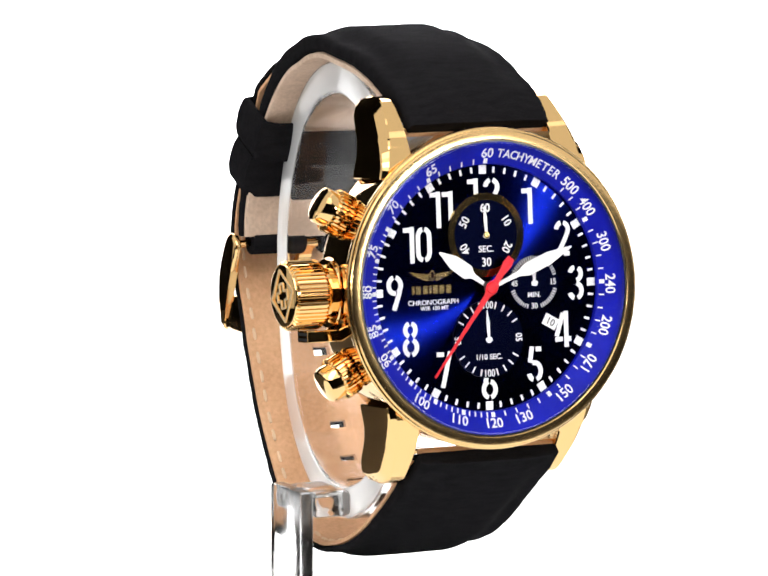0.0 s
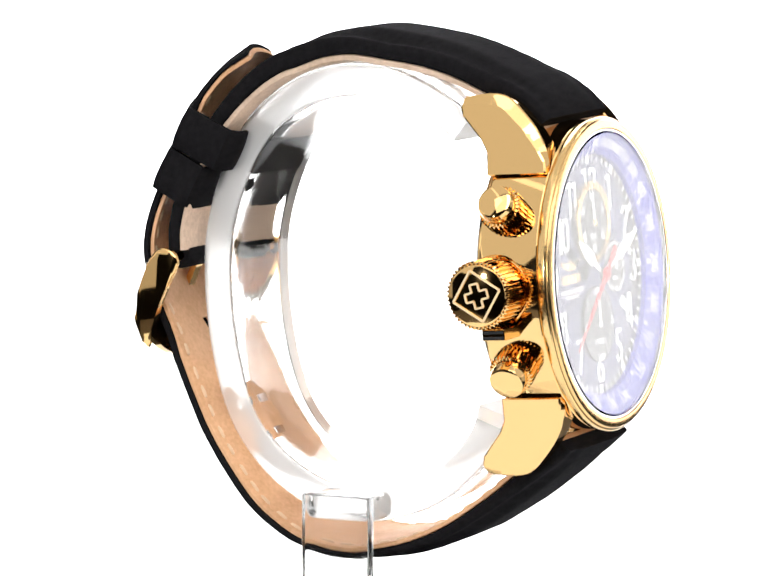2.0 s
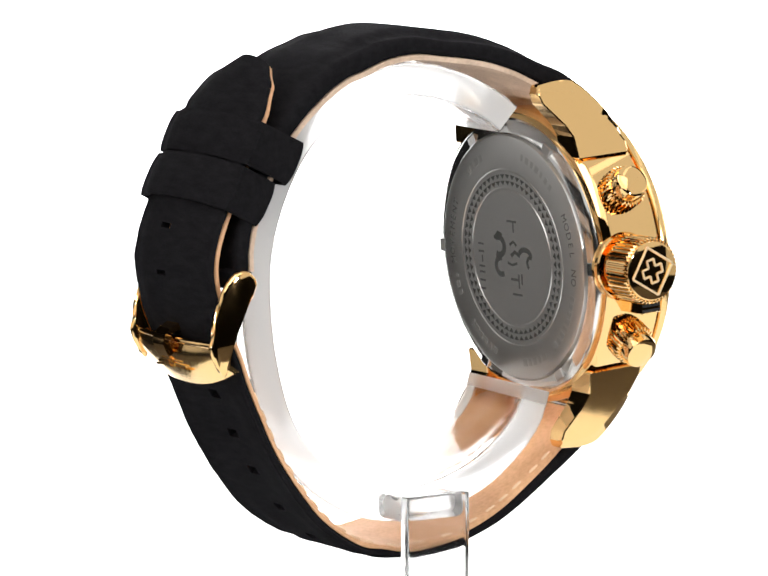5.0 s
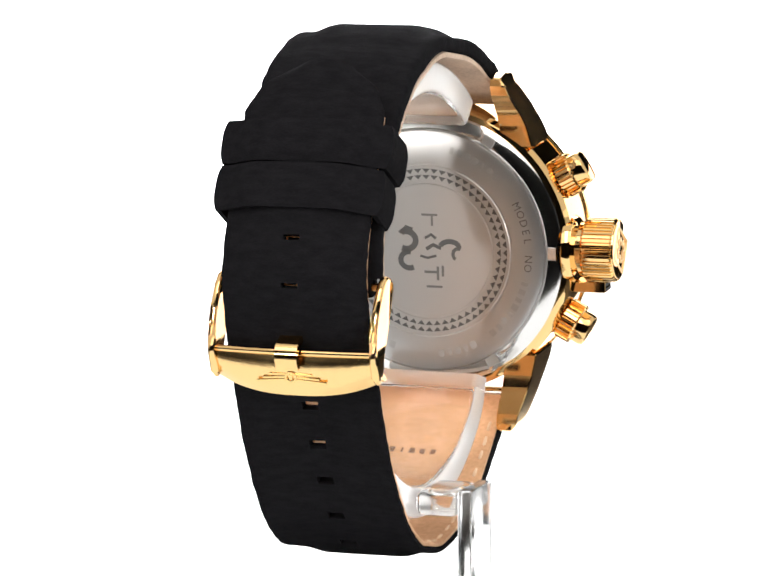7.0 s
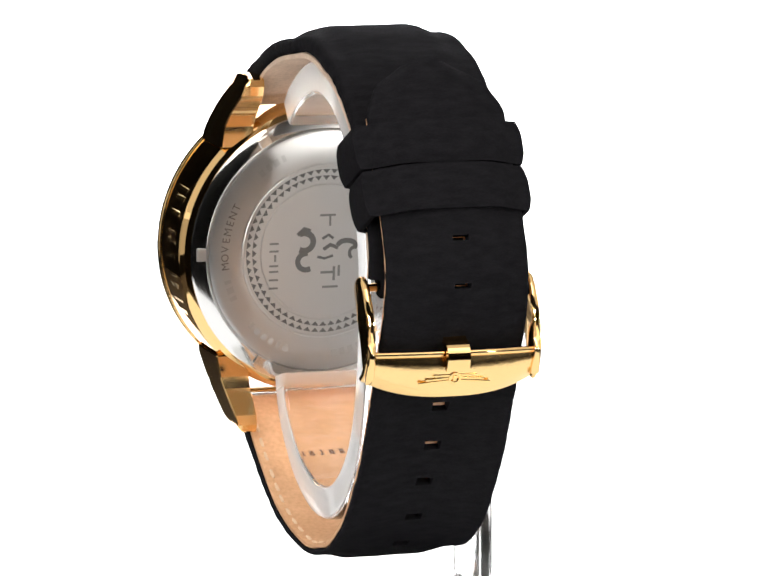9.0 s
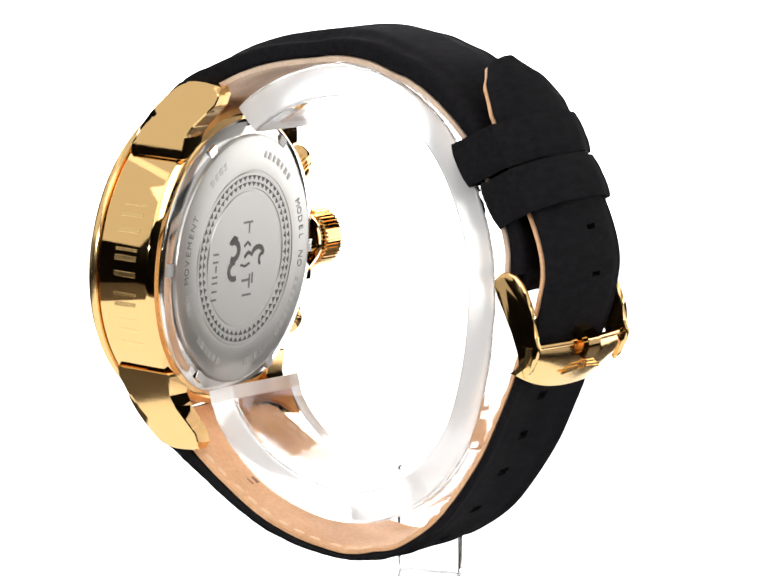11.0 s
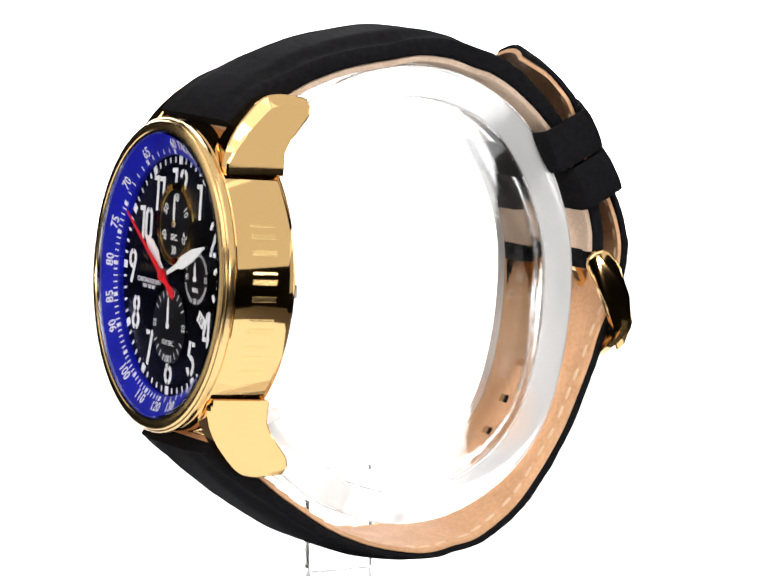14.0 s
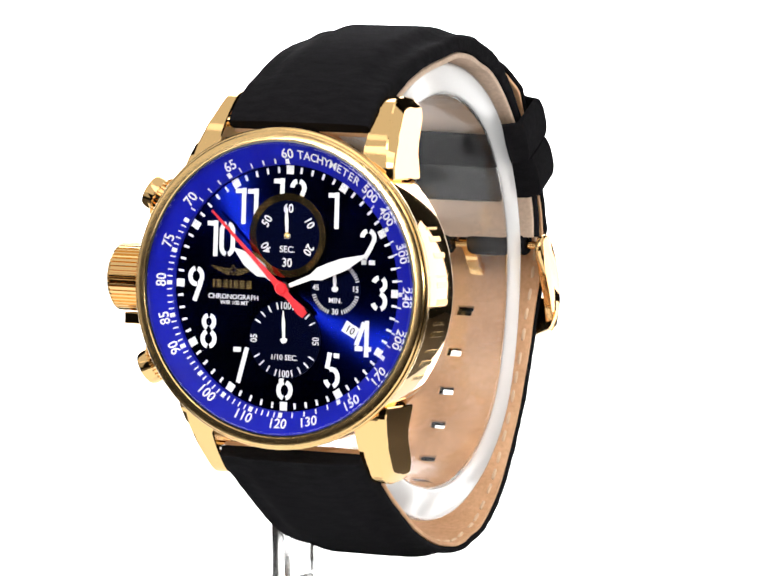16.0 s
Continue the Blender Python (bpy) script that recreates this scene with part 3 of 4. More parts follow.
    for i in range(4):
        stroke(bm, [crest[i], crest[(i + 1) % 4]], 0.17, 0.02, 0.11)
    part("winged_emblem", moved(bm, Matrix.Translation((-8.55, 2.0, 0))), GILT_EMBLEM, dial, "gilt print of spread wings")
    for i, w in enumerate((0.35, 0.75, 0.75, 0.35, 0.75, 0.75, 0.8)):
        x = (-3.1, -2.3, -1.2, -0.4, 0.4, 1.4, 2.5)[i]
        part("emblem_bar", moved(box(x - w / 2, x + w / 2, -0.6, 0.6, 0.02, 0.1), Matrix.Translation((-8.5, 0.15, 0))), GILT_EMBLEM, dial)
    part("dial_word", moved(letters("CHRONOGRAPH", 0.72, 0.04, 0.01, 1.05), Matrix.Translation((-8.45, -1.65, 0))), PRINT, dial)
    part("dial_word", moved(letters("W/R 100 MT", 0.6, 0.04, 0.01, 1.0), Matrix.Translation((-8.3, -2.5, 0))), PRINT, dial)


def build_hands():
    def lance(n, w):
        pts = [(0.3, 1.2), (0.33, n * 0.33), (w * 0.42, n * 0.36), (w, n * 0.44), (w * 0.95, n * 0.72), (0.12, n), (-0.12, n), (-w * 0.95, n * 0.72), (-w, n * 0.44), (-w * 0.42, n * 0.36), (-0.33, n * 0.33), (-0.3, 1.2)]
        return pts[::-1]
    for nm, n, w, ang, z in (("hour_hand", 9.6, 1.08, 304.6, 1.3), ("minute_hand", 14.2, 0.98, 67.8, 1.6)):
        h = part(nm, hand(lance(n, w), z, z + 0.2, 0.06), WHITE, watch, "white lance-shaped hand", DIAL @ Matrix.Rotation(-radians(ang), 4, "Z"))
        part("hand_hub", lathe([(0, z + 0.2), (1.0, z + 0.2), (1.0, z), (0, z)], 28), SLOT_AND_HUB_BLACK, h, "", None, 30)
        part("hand_root", box(-0.3, 0.3, 0.6, 1.4, z, z + 0.18), SLOT_AND_HUB_BLACK, h)
    s = [(0.17, 15.6), (0.3, 5), (0.42, 1.2), (0.85, 0.5), (0.85, -0.5), (0.42, -1.2), (0.45, -2.4), (0.75, -4.2), (0.55, -5.3), (-0.55, -5.3), (-0.75, -4.2), (-0.45, -2.4), (-0.42, -1.2),
         (-0.85, -0.5), (-0.85, 0.5), (-0.42, 1.2), (-0.3, 5), (-0.17, 15.6)]
    sec = part("second_hand", hand(s[::-1], 1.95, 2.1, 0.04), RED, watch, "thin red sweep hand with a broad tail", DIAL)
    part("hand_hub", lathe([(0, 2.4), (0.75, 2.35), (0.9, 2.17), (0.9, 1.85), (0, 1.85)], 28), RED, sec, "", None, 40)
    return sec


def build_side_marks():
    """Raised marks on the band at three o'clock, as plain blocks."""
    for y, bars in ((-12.6, (0,)), (-9.2, (-0.95, 0.95)), (-4.9, (-0.8, 0.8)), (-1.0, (0,)), (2.2, (-0.75, 0.55)), (5.6, (0.1,)), (8.9, (-0.8, 0.8))):
        for k, off in enumerate(bars):
            wide = 0.42 if k == 0 else 0.24
            bm = box(22.6, 22.83, -wide, wide, -5.2, -1.3, 0.06, 1)
            part("raised_mark", moved(bm, Matrix.Rotation((y + off) / 22.8, 4, "Z")), GOLD_SATIN, watch, "", DIAL)


build_case()
build_lugs()
build_crown()
build_pusher(270 + 28.5)
build_pusher(270 - 28.5)
build_case_back()
build_dial()
SECOND_HAND = build_hands()
build_side_marks()


# ---- strap ----
DROP = -0.95  # the strap sits this much lower than the head's own axis


def skew(y):
    """The strap's middle drifts a little sideways towards the buckle."""
    return 0.85 + 0.75 * min(max((y + 30) / 64, 0), 1)


def band(path, depth0, depth1, half, columns, holes=(), dome=None, waver=0.0, flip=1, curl=None, sag=None):
    """A strip along path (y, z): depth0 and depth1 are functions of the way along for its outer and inner face, half its half width."""
    bm = bmesh.new()
    n = len(path)
    out, inn = [], []
    for i, p in enumerate(path):
        s = i / (n - 1)
        d = (path[min(i + 1, n - 1)] - path[max(i - 1, 0)]).normalized()
        nrm = Vector((-d.y, d.x)) * flip
        row_o, row_i = [], []
        w = half(s)
        for c in columns:
            edge = min(1.0, max(0.0, (abs(c) - 0.50) / 0.32))
            soft = edge * edge * (3 - 2 * edge)
            deep = depth1(s) - depth0(s)
            rim = 1 - math.sqrt(max(0, 1 - max(0.0, (abs(c) - 0.92) / 0.08) ** 2))
            a, b = depth0(s) + (dome(s) if dome else 0.0) * deep * soft + 0.2 * deep * rim, depth1(s) - 0.15 * deep * rim
            if curl:
                a, b = a + curl(s) * c * c, b + curl(s) * c * c
            if sag:
                a, b = a + sag(s) * (1 - c * c), b + sag(s) * (1 - c * c)
            jit = waver * noise.noise((p.x * 0.6, p.y * 0.6, c * 3))
            x = c * w + skew(p.x) + jit * (abs(c) > 0.9)
            q, r = p - nrm * (a - jit * 0.4), p - nrm * b
            row_o.append(bm.verts.new((x, q.x, q.y)))
            row_i.append(bm.verts.new((x, r.x, r.y)))
        out.append(row_o)
        inn.append(row_i)
    m = len(columns)
    cut = set(holes)
    for i in range(n - 1):
        for j in range(m - 1):
            if (i, j) in cut:
                for (a, b, c2, d2) in ((i, j, i, j + 1), (i + 1, j, i + 1, j + 1), (i, j, i + 1, j), (i, j + 1, i + 1, j + 1)):
                    nb = {(i, j, i, j + 1): (i - 1, j), (i + 1, j, i + 1, j + 1): (i + 1, j), (i, j, i + 1, j): (i, j - 1), (i, j + 1, i + 1, j + 1): (i, j + 1)}[(a, b, c2, d2)]
                    if nb not in cut:
                        bm.faces.new((out[a][b], out[c2][d2], inn[c2][d2], inn[a][b]))
                continue
            bm.faces.new((out[i][j], out[i][j + 1], out[i + 1][j + 1], out[i + 1][j]))
            bm.faces.new((inn[i][j], inn[i + 1][j], inn[i + 1][j + 1], inn[i][j + 1]))
        for j in (0, m - 1):
            bm.faces.new((out[i][j], out[i + 1][j], inn[i + 1][j], inn[i][j]))
    for i in (0, n - 1):
        for j in range(m - 1):
            bm.faces.new((out[i][j], out[i][j + 1], inn[i][j + 1], inn[i][j]))
    return bm


COLS = [-1, -.985, -.96, -.92, -.86, -.8, -.73, -.66, -.58, -.5, -.4, -.25, -.115, .115, .25, .4, .5, .58, .66, .73, .8, .86, .92, .96, .985, 1]
HOLE_COL = COLS.index(-.115)


def piecewise(*knots):
    return lambda s: float(np.interp(s, [k[0] for k in knots], [k[1] for k in knots]))


def stitch_row(path, depth, half, flip, parent, start, end, side, gap=3.4, size=2.1):
    bm = bmesh.new()
    i, n = start, len(path)
    total = sum((b - a).length for a, b in zip(path, path[1:]))
    step = gap / total * (n - 1)
    while i < end:
        a, s = int(i), i / (n - 1)
        d = (path[min(a + 1, n - 1)] - path[max(a - 1, 0)]).normalized()
        nrm = Vector((-d.y, d.x)) * flip
        c = path[a] - nrm * depth(s)
        x = side * (half(s) - 1.35) + skew(path[a].x)
        piece = lathe([(0, -size / 2), (0.26, -size / 2 + 0.25), (0.32, 0), (0.26, size / 2 - 0.25), (0, size / 2)], 6)
        ang = math.atan2(d.y, d.x)
        moved(piece, Matrix.Translation((x, c.x, c.y)) @ Matrix.Rotation(ang, 4, "X") @ Matrix.Rotation(-math.pi / 2, 4, "X"))
        me = bpy.data.meshes.new("stitch")
        piece.to_mesh(me)
        piece.free()
        bm.from_mesh(me)
        bpy.data.meshes.remove(me)
        i += step
    return tagged(part("stitching", bm, THREAD, parent, "row of cream stitches", None, 50), kind="stuff")


def build_strap():
    # The buckle piece, from twelve o'clock over the top to the buckle.
    up, _ = smooth_path([(-31.8, 28.2), (-29.5, 30.95), (-26.1, 33.4), (-23.0, 34.8), (-18.7, 36.8), (-12.9, 38.6), (-6.2, 39.7), (0.3, 40.2), (6.0, 39.3), (10.4, 37.6), (13.4, 36.4),
                         (17.1, 33.9), (20.7, 30.5), (23.4, 27.3), (26.2, 23.4), (28.4, 19.0), (30.2, 14.2), (31.2, 9.5), (31.2, 5.9)], 120, DROP - 0.05)
    half_u = piecewise((0, 11.1), (0.12, 11.2), (0.3, 11.5), (0.75, 11.2), (1, 11.6))
    thick_u = piecewise((0, 3.2), (0.06, 4.6), (0.35, 4.9), (0.55, 4.4), (0.75, 3.4), (1, 3.0))
    outer = part("upper_strap", band(up, lambda s: 0.0, lambda s: thick_u(s) - 1.0, half_u, COLS, dome=piecewise((0, 0.06), (0.15, 0.25), (0.35, 0.42), (0.5, 0.18), (0.65, 0.08), (1, 0.08)), waver=0.16), CLOTH, watch, "padded black woven strap piece", None, 50)
    part("upper_lining", band(up, lambda s: thick_u(s) - 0.98, thick_u, lambda s: half_u(s) - 0.25, COLS), LEATHER_PALE, outer, "pale beige suede lining")
    # The hole piece, from six o'clock under the stand, through the buckle and up again outside.
    low, length = smooth_path([(-35.6, -20.6), (-34.0, -22.4), (-31.8, -24.6), (-27.8, -27.9), (-23.4, -31.1), (-16.2, -35.5), (-8.8, -38.3), (-1.5, -39.6), (2.9, -39.6), (5.8, -39.0), (10.6, -37.9),
                               (16.8, -33.9), (21.2, -29.0), (25.6, -22.5), (28.5, -16.5), (30.6, -11.6), (32.3, -7.6), (34.8, -3.0), (36.5, 1.4), (37.4, 5.8), (37.0, 10.2), (35.5, 15.0), (33.2, 20.0),
                               (30.6, 25.4), (27.6, 30.8), (24.9, 34.3), (22.4, 36.6)], 180, DROP)
    half_l = piecewise((0, 11.1), (0.2, 11.5), (0.5, 11.1), (0.62, 11.1), (0.94, 10.6), (0.975, 8.4), (1, 4.0))
    thick_l = piecewise((0, 3.2), (0.05, 4.4), (0.18, 3.4), (0.3, 2.5), (0.6, 2.3), (0.9, 2.2), (1, 1.6))
    curl_l = piecewise((0, 0), (0.62, 0), (0.72, 1.2), (0.85, 1.9), (1, 1.2))
    sag_l = piecewise((0, 0), (0.33, 0), (0.42, 1.6), (0.58, 1.8), (0.66, 0), (1, 0))
    cut = set()
    for y, z in ((28.0, -7.4), (24.6, -13.4), (21.3, -18.9), (18.0, -24.4), (13.7, -29.0), (35.0, 10.4), (36.8, 3.6), (9.0, -33.5)):
        i = min(range(len(low)), key=lambda k: (low[k] - Vector((y, z)) * 1.05).length)
        cut |= {(i, HOLE_COL)} if z > 0 else {(i, HOLE_COL), (i + 1, HOLE_COL)}
    outer = part("lower_strap", band(low, lambda s: 0.0, lambda s: thick_l(s) - 0.8, half_l, COLS, cut, dome=piecewise((0, 0.15), (0.1, 0.42), (0.3, 0.5), (0.45, 0.25), (1, 0.2)), waver=0.16, flip=-1, curl=curl_l, sag=sag_l), CLOTH, watch, "black woven strap piece with punched holes", None, 50)
    part("lower_lining", band(low, lambda s: thick_l(s) - 0.78, thick_l, lambda s: half_l(s) - 0.25, COLS, cut, flip=-1, curl=curl_l, sag=sag_l), LEATHER, outer, "tan leather lining with punched holes")
    # a worn stamp on the lining near the case, as bars
    for k, wide in enumerate((0.3, 0.7, 0.7, 0.3, 0.7, 0.6, 0.7)):
        i = 24
        d = (low[i + 1] - low[i - 1]).normalized()
        c = low[i] + Vector((-d.y, d.x)) * (thick_l(i / 179) + 0.01)
        bm = moved(box(-wide / 2, wide / 2, -0.75, 0.75, -0.03, 0.03), Matrix.Translation((6.8 - 1.45 * k, c.x, c.y)) @ Matrix.Rotation(math.atan2(d.y, d.x), 4, "X"))
        part("stamped_mark", bm, STAMP, outer)
    for sd in (-1, 1):
        stitch_row(low, lambda s: thick_l(s) - 0.02 + 0.77 * curl_l(s) + 0.23 * sag_l(s), half_l, -1, outer, 12, 172, sd)


def loop(name, centre, along, width_along, thick, half, label):
    """A strap keeper: a rounded sleeve round the layers; along is its direction (y, z), thick its depth across the layers."""
    d = Vector(along).normalized()
    nrm = Vector((d.y, -d.x))
    prof = []
    for k in range(15):
        c = 1 - 2 * k / 14
        e = max(0.0, (abs(c) - 0.45) / 0.55)
        prof.append((half * c, thick / 2 - 2.3 * e * e * (3 - 2 * e)))
    for k in range(15):
        c = 2 * k / 14 - 1
        e = max(0.0, (abs(c) - 0.8) / 0.2)
        prof.append(((half - 0.1) * c, -thick / 2 + 0.9 * e * e))
    bm = bmesh.new()
    rings = []
    for u in range(9):
        t = u / 8
        f = (t - 0.5) * width_along
        puff = 0.55 * math.sin(math.pi * t) ** 0.6
        o, i = [], []
        for x, y in prof:
            r = Vector((x, y)).normalized()
            for lst, grow in ((o, puff), (i, -0.85)):
                X, Y = x + r.x * grow + 0.12 * noise.noise((x * 0.3, f, grow)), y + r.y * grow
                c = Vector(centre) + Vector((0, DROP)) + d * f + nrm * Y
                lst.append(bm.verts.new((X + skew(centre[0]) + 0.45, c.x, c.y)))
        rings.append((o, i))
    m = len(prof)
    for (o0, i0), (o1, i1) in zip(rings, rings[1:]):
        for k in range(m):
            j = (k + 1) % m
            bm.faces.new((o0[k], o0[j], o1[j], o1[k]))
            bm.faces.new((i0[k], i1[k], i1[j], i0[j]))
    for o, i in (rings[0], rings[-1]):
        for k in range(m):
            j = (k + 1) % m
            bm.faces.new((o[k], i[k], i[j], o[j]))
    return part(name, bm, CLOTH, watch, label, None, 60)


def build_buckle():
    side = [(32.9, 4.7), (31.8, 5.9), (30.6, 6.4), (29.2, 6.1), (28.2, 5.2), (27.9, 4.2), (28.6, 2.4), (30.0, 0.2), (31.2, -2.4), (32.2, -5.2), (32.7, -7.6), (33.2, -9.4),
            (34.2, -8.2), (35.4, -6.2), (35.9, -4.6), (35.2, -3.0), (34.5, -1.0), (34.2, 1.4), (33.7, 3.4)]
    frame_ob = None
    for x0, x1 in ((-11.25, -10.05), (13.75, 14.95)):
        bm = moved(prism(side, x0, x1, 0.55, 3), Matrix(((0, 0, 1, 0), (1, 0, 0, 0), (0, 1, 0, DROP), (0, 0, 0, 1))))
        if frame_ob is None:
            frame_ob = part("buckle", bm, GOLD, watch, "polished gold tang buckle", None, 35)
        else:
            part("buckle_arm", bm, GOLD, frame_ob, "", None, 35)
    # The shield-shaped cross plate: straight top edge, bowed lower edge.
    bm = bmesh.new()
    cols = 25
    grid = []
    for k in range(cols):
        u = 2 * k / (cols - 1) - 1
        x = 1.95 + 13.1 * u
        low_z = -11.2 + 2.6 * abs(u) ** 2.6
        col = []
        for r in range(7):
            f = r / 6
            z = DROP - 4.6 + (low_z + 4.6) * f
            y = 35.7 - 2.6 * f ** 2.2 - 1.1 * u * u + 0.25 * math.sin(math.pi * f)
            col.append((x, y, z))
        grid.append(col)
    vo = [[bm.verts.new(p) for p in c] for c in grid]
    vi = [[bm.verts.new((p[0], p[1] - 1.0, p[2] + 0.2)) for p in c] for c in grid]
    for a in range(cols - 1):
        for r in range(6):
            bm.faces.new((vo[a][r], vo[a + 1][r], vo[a + 1][r + 1], vo[a][r + 1]))
            bm.faces.new((vi[a][r], vi[a][r + 1], vi[a + 1][r + 1], vi[a + 1][r]))
        for r in (0, 6):
            bm.faces.new((vo[a][r], vi[a][r], vi[a + 1][r], vo[a + 1][r]))
    for a in (0, cols - 1):
        for r in range(6):
            bm.faces.new((vo[a][r], vo[a][r + 1], vi[a][r + 1], vi[a][r]))
    part("buckle_plate", bm, GOLD_BEZEL, frame_ob, "curved gold plate with a winged relief", None, 40)
    # a rounded lip along the plate's upper edge, curved like it
    bm = bmesh.new()
    rings = []
    for k in range(cols):
        u = 2 * k / (cols - 1) - 1
        c = Vector((1.95 + 12.6 * u, 35.6 - 1.1 * u * u, DROP - 4.6))
        rings.append([bm.verts.new(c + Vector((0, 0.5 * math.cos(2 * math.pi * q / 10), 0.5 * math.sin(2 * math.pi * q / 10)))) for q in range(10)])
    for a, b in zip(rings, rings[1:]):
        for q in range(10):
            bm.faces.new((a[q], a[(q + 1) % 10], b[(q + 1) % 10], b[q]))
    bm.faces.new(rings[0])
    bm.faces.new(rings[-1])
    part("buckle_lip", bm, GOLD, frame_ob, "", None, 40)
    bm = bmesh.new()
    for sx in (1, -1):
        for x0, y0, x1, y1 in ((0.7, 0.45, 3.3, 0.4), (0.8, 0.0, 4.4, -0.25), (0.7, -0.4, 5.4, -0.8)):
            stroke(bm, [(sx * x0, y0), (sx * x1, y1)][::sx], 0.26, -0.1, 0.2)
    knot = arc(0, 0, 0.8, 0.75, 0, 360, 12)[:-1]
    for i in range(12):
        stroke(bm, [knot[i], knot[(i + 1) % 12]], 0.3, -0.1, 0.3)
    stroke(bm, [(0.0, 0.4), (0.0, -0.4)], 0.5, -0.1, 0.26)
    part("winged_relief", moved(bm, Matrix.Translation((1.95, 35.2, DROP - 8.2)) @ pose(0, 0, 0, 90 + 20, 0, 180)), GOLD_SATIN, frame_ob)
    bar = lathe([(0, -12.4), (0.6, -12.4), (0.6, 12.4), (0, 12.4)], 14)
    part("buckle_bar", moved(bar, Matrix.Translation((1.95, 29.9, DROP + 4.6)) @ pose(0, 0, 0, 0, 90, 0)), GOLD, frame_ob, "", None, 40)
    for x0, x1 in ((-8.6, 0.1), (2.9, 11.6)):
        fold = lathe([(0.7, x0), (1.7, x0), (1.95, x0 + 0.3), (1.95, x1 - 0.3), (1.7, x1), (0.7, x1)], 24, closed=True)
        part("strap_fold", moved(fold, Matrix.Translation((0, 29.7, DROP + 4.9)) @ pose(0, 0, 0, 0, 90, 0)), CLOTH, watch, "black strap end folded round the buckle bar", None, 40)
    tong, _ = smooth_path([(29.9, 5.6), (32.2, 2.6), (33.4, 0.0), (34.6, -2.4), (36.6, -3.7), (37.1, -5.2), (36.3, -6.9)], 24, DROP)
    bm = bmesh.new()
    rows = []
    for i, p in enumerate(tong):
        d = (tong[min(i + 1, 23)] - tong[max(i - 1, 0)]).normalized()
        nrm = Vector((-d.y, d.x))
        w = 0.85 if i < 12 else 1.7
        rows.append([bm.verts.new((1.95 + sx * w, p.x + nrm.x * sn * 0.45, p.y + nrm.y * sn * 0.45)) for sx, sn in ((-1, -1), (1, -1), (1, 1), (-1, 1))])
    for a, b in zip(rows, rows[1:]):
        for k in range(4):
            bm.faces.new((a[k], a[(k + 1) % 4], b[(k + 1) % 4], b[k]))
    bm.faces.new(rows[0])
    bm.faces.new(rows[-1])
    es = [e for e in bm.edges if e.calc_face_angle(0) > radians(50)]
    bmesh.ops.bevel(bm, geom=es, offset=0.42, segments=3, affect="EDGES")
    part("tang", bm, GOLD, frame_ob, "gold buckle tang", None, 40)
    # the buckle sits slightly askew
    frame_ob.matrix_local = pose(1.95 * MM, 33 * MM, 0, 0, 0, -2.9) @ pose(-1.95 * MM, -33 * MM, 0)


build_strap()
loop("keeper", (25.7, 23.3), (-0.435, 0.9), 6.6, 10.8, 12.5, "loose black woven strap keeper")
loop("keeper", (29.8, 17.3), (-0.46, 0.88), 6.9, 9.2, 12.3, "fixed black woven strap keeper")
build_buckle()


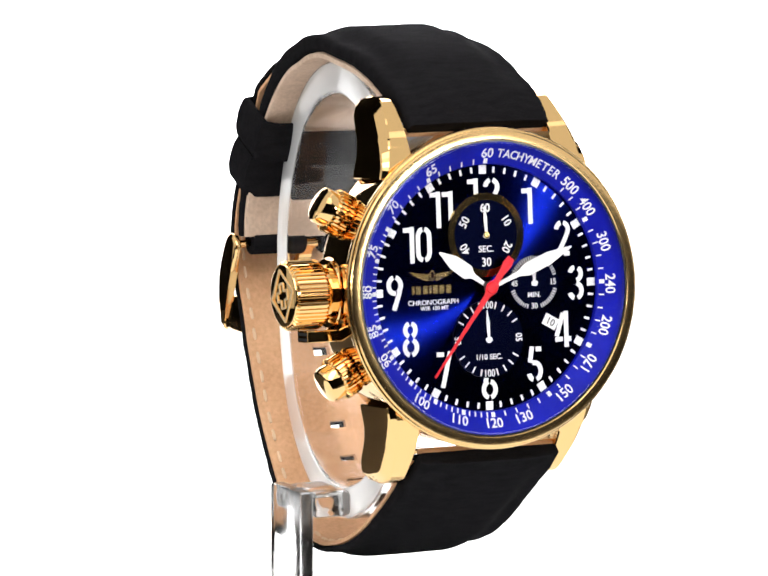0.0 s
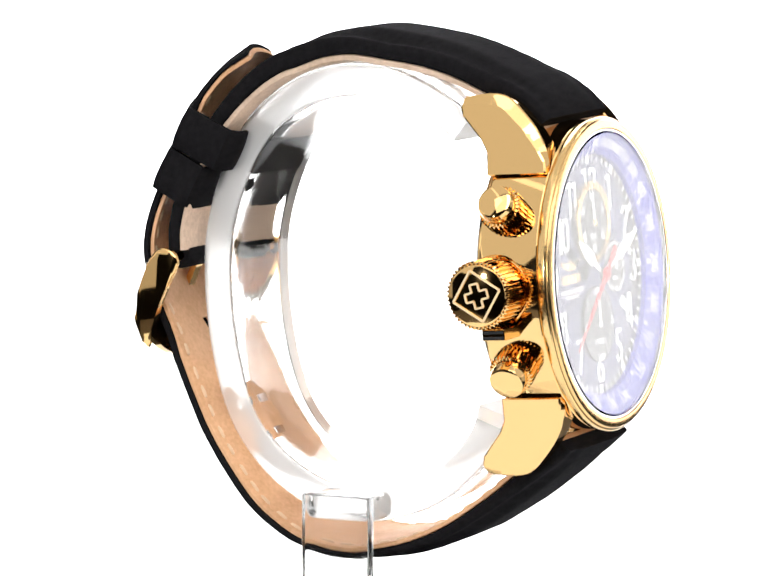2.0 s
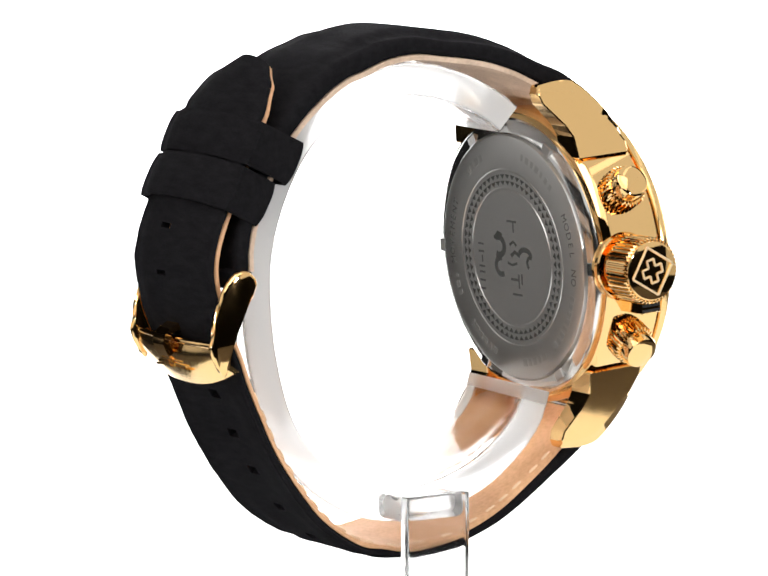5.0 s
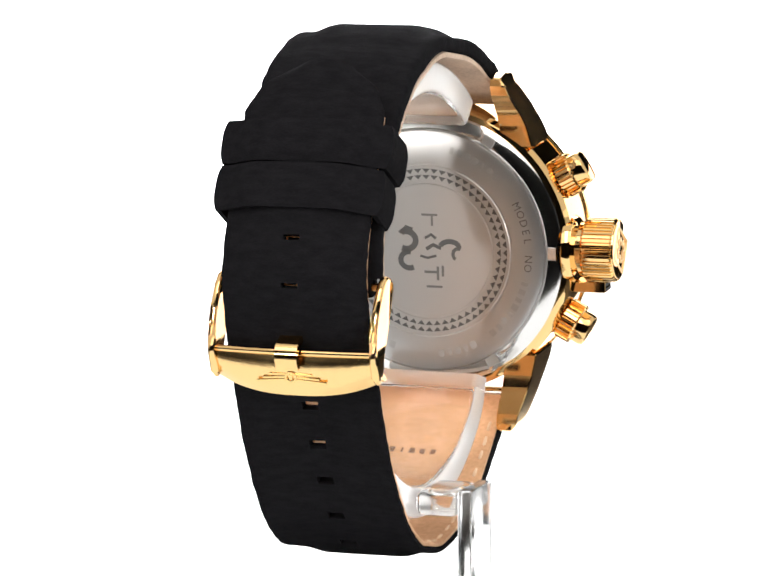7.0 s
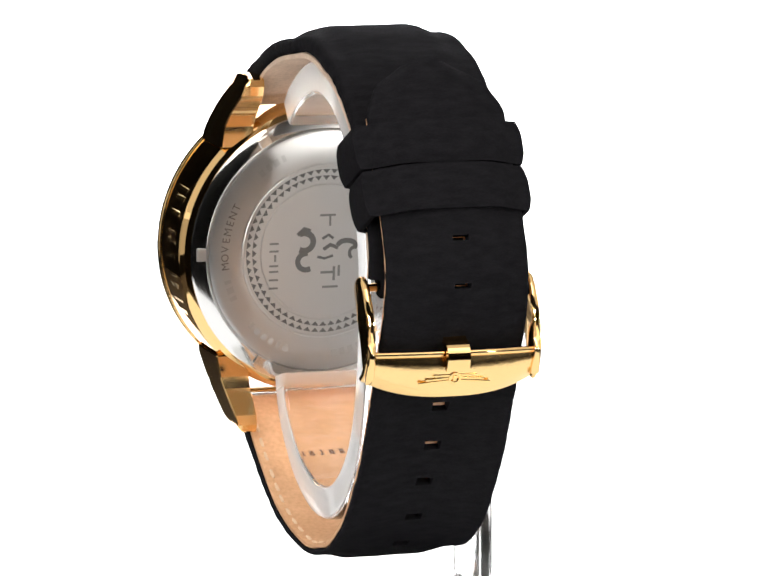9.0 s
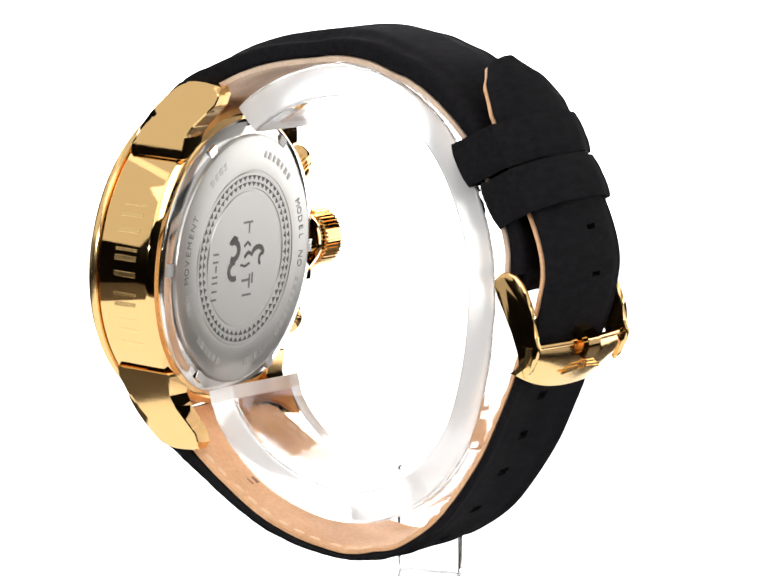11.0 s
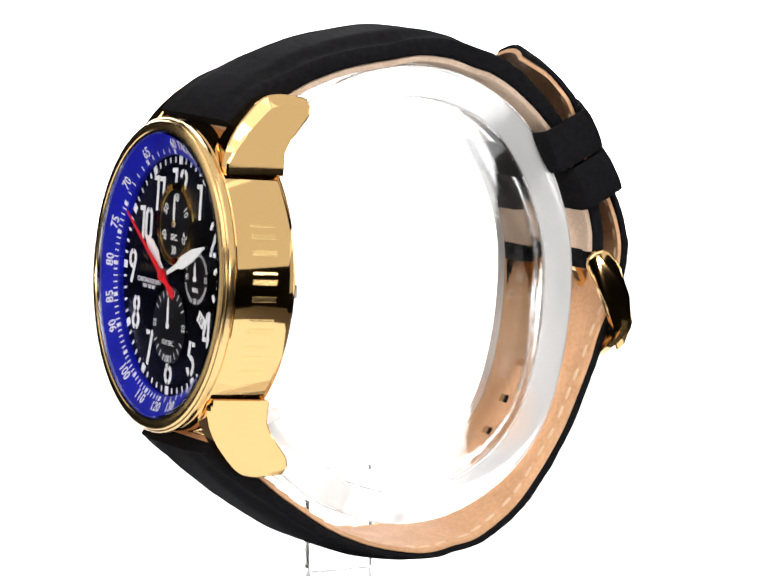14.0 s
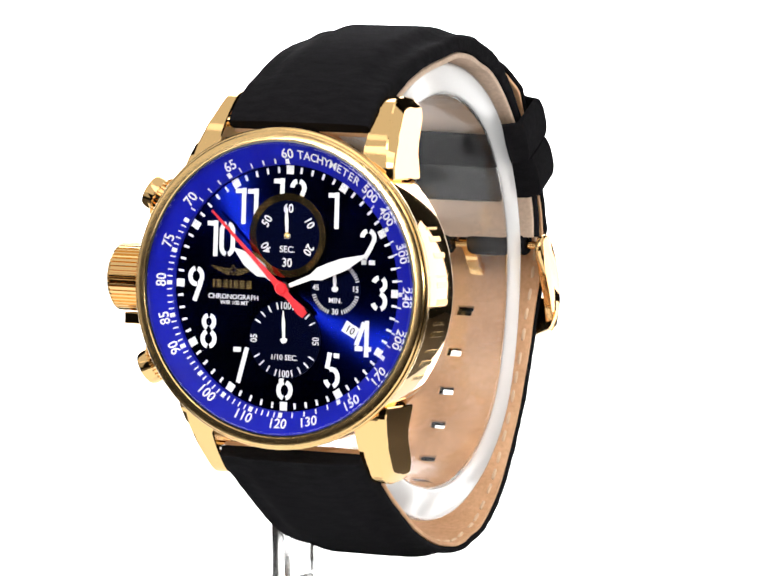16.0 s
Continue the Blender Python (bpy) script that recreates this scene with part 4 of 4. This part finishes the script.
# ---- the stand ----
def build_stand():
    stand = tagged(new("watch_stand"), "clear acrylic watch stand with a C-shaped ring on a flat post", "watch stand")
    stand.empty_display_size = 0.01
    # Oval C ring, open towards the watch head.
    path, _ = smooth_path([(-25.5, -17.0), (-24.0, -21.5), (-20.5, -26.0), (-14.0, -31.0), (-5.0, -34.3), (3.0, -34.6), (10.0, -32.6), (17.0, -28.0), (22.5, -21.0), (25.7, -11.0),
                           (27.0, 0.0), (26.4, 9.0), (23.2, 18.5), (18.0, 26.3), (10.5, 31.6), (3.0, 33.8), (-4.0, 33.8), (-11.0, 31.9), (-17.0, 28.8), (-19.5, 26.8)], 73)
    bm = bmesh.new()
    rows = []
    for i, p in enumerate(path):
        d = (path[min(i + 1, 72)] - path[max(i - 1, 0)]).normalized()
        nrm = Vector((d.y, -d.x))
        row = []
        for q, (sx, sn) in enumerate(((1, 1), (-1, 1), (-1, -1), (1, -1))):
            for k in range(4):
                a = radians(90 * q + 30 * k)
                X = sx * (8.6 - 0.7) + 0.7 * math.cos(a)
                N = sn * (2.5 - 0.7) + 0.7 * math.sin(a)
                c = p + nrm * (N - 2.5)
                row.append(bm.verts.new((X, c.x, c.y)))
        rows.append(row)
    for a, b in zip(rows, rows[1:]):
        for k in range(16):
            bm.faces.new((a[k], a[(k + 1) % 16], b[(k + 1) % 16], b[k]))
    ends = [bm.faces.new(rows[0]), bm.faces.new(rows[-1])]
    # both ends are sawn off and left matt
    for f in ends + [f for v in rows[0] for f in v.link_faces]:
        f.material_index = 1
    ring = part("ring", bm, ACRYLIC_RING, stand, "clear acrylic C ring with matt sawn ends", None, 50)
    ring.data.materials.append(ACRYLIC_FROST)
    ring.matrix_local = pose(1.4 * MM, 0, 0, 0, 0, -4.5)
    ring.visible_shadow = False
    part("post", box(-15.9, -13.7, -5.4, 5.6, -45.4, -29.6, 0.35, 3), ACRYLIC, stand, "flat clear acrylic post", None, 40)
    part("post_arm", box(-13.68, -7.05, -5.5, 5.7, -33.8, -29.8, 1.3, 4), ACRYLIC, stand, "", None, 40)
    part("base", box(-16, 15, -15, 15, -50.4, -45.42, 0.6, 3), ACRYLIC, stand, "square clear acrylic base", None, 40)
    return stand


STAND = build_stand()


# ---- what moves ----
def turn_at(t):
    return 25.30 + 19.553 * t - 0.00804 * t * t


def motions():
    rows = [(t * 0.5, pose(0, 0, 0, 0, 0, turn_at(t * 0.5))) for t in range(33)]
    walk(watch, rows)
    walk(STAND, rows)
    walk(TURNTABLE, rows)
    # The red hand ticks once a second.
    ticks, angle = [(0.0, 217.5)], 217.5
    for k in range(16):
        ticks.append((k + 0.72, angle))
        angle += 6.0
        ticks.append((k + 0.79, angle))
    ticks.append((16.0, angle))
    walk(SECOND_HAND, [(t, DIAL @ Matrix.Rotation(-radians(a), 4, "Z")) for t, a in ticks])


motions()
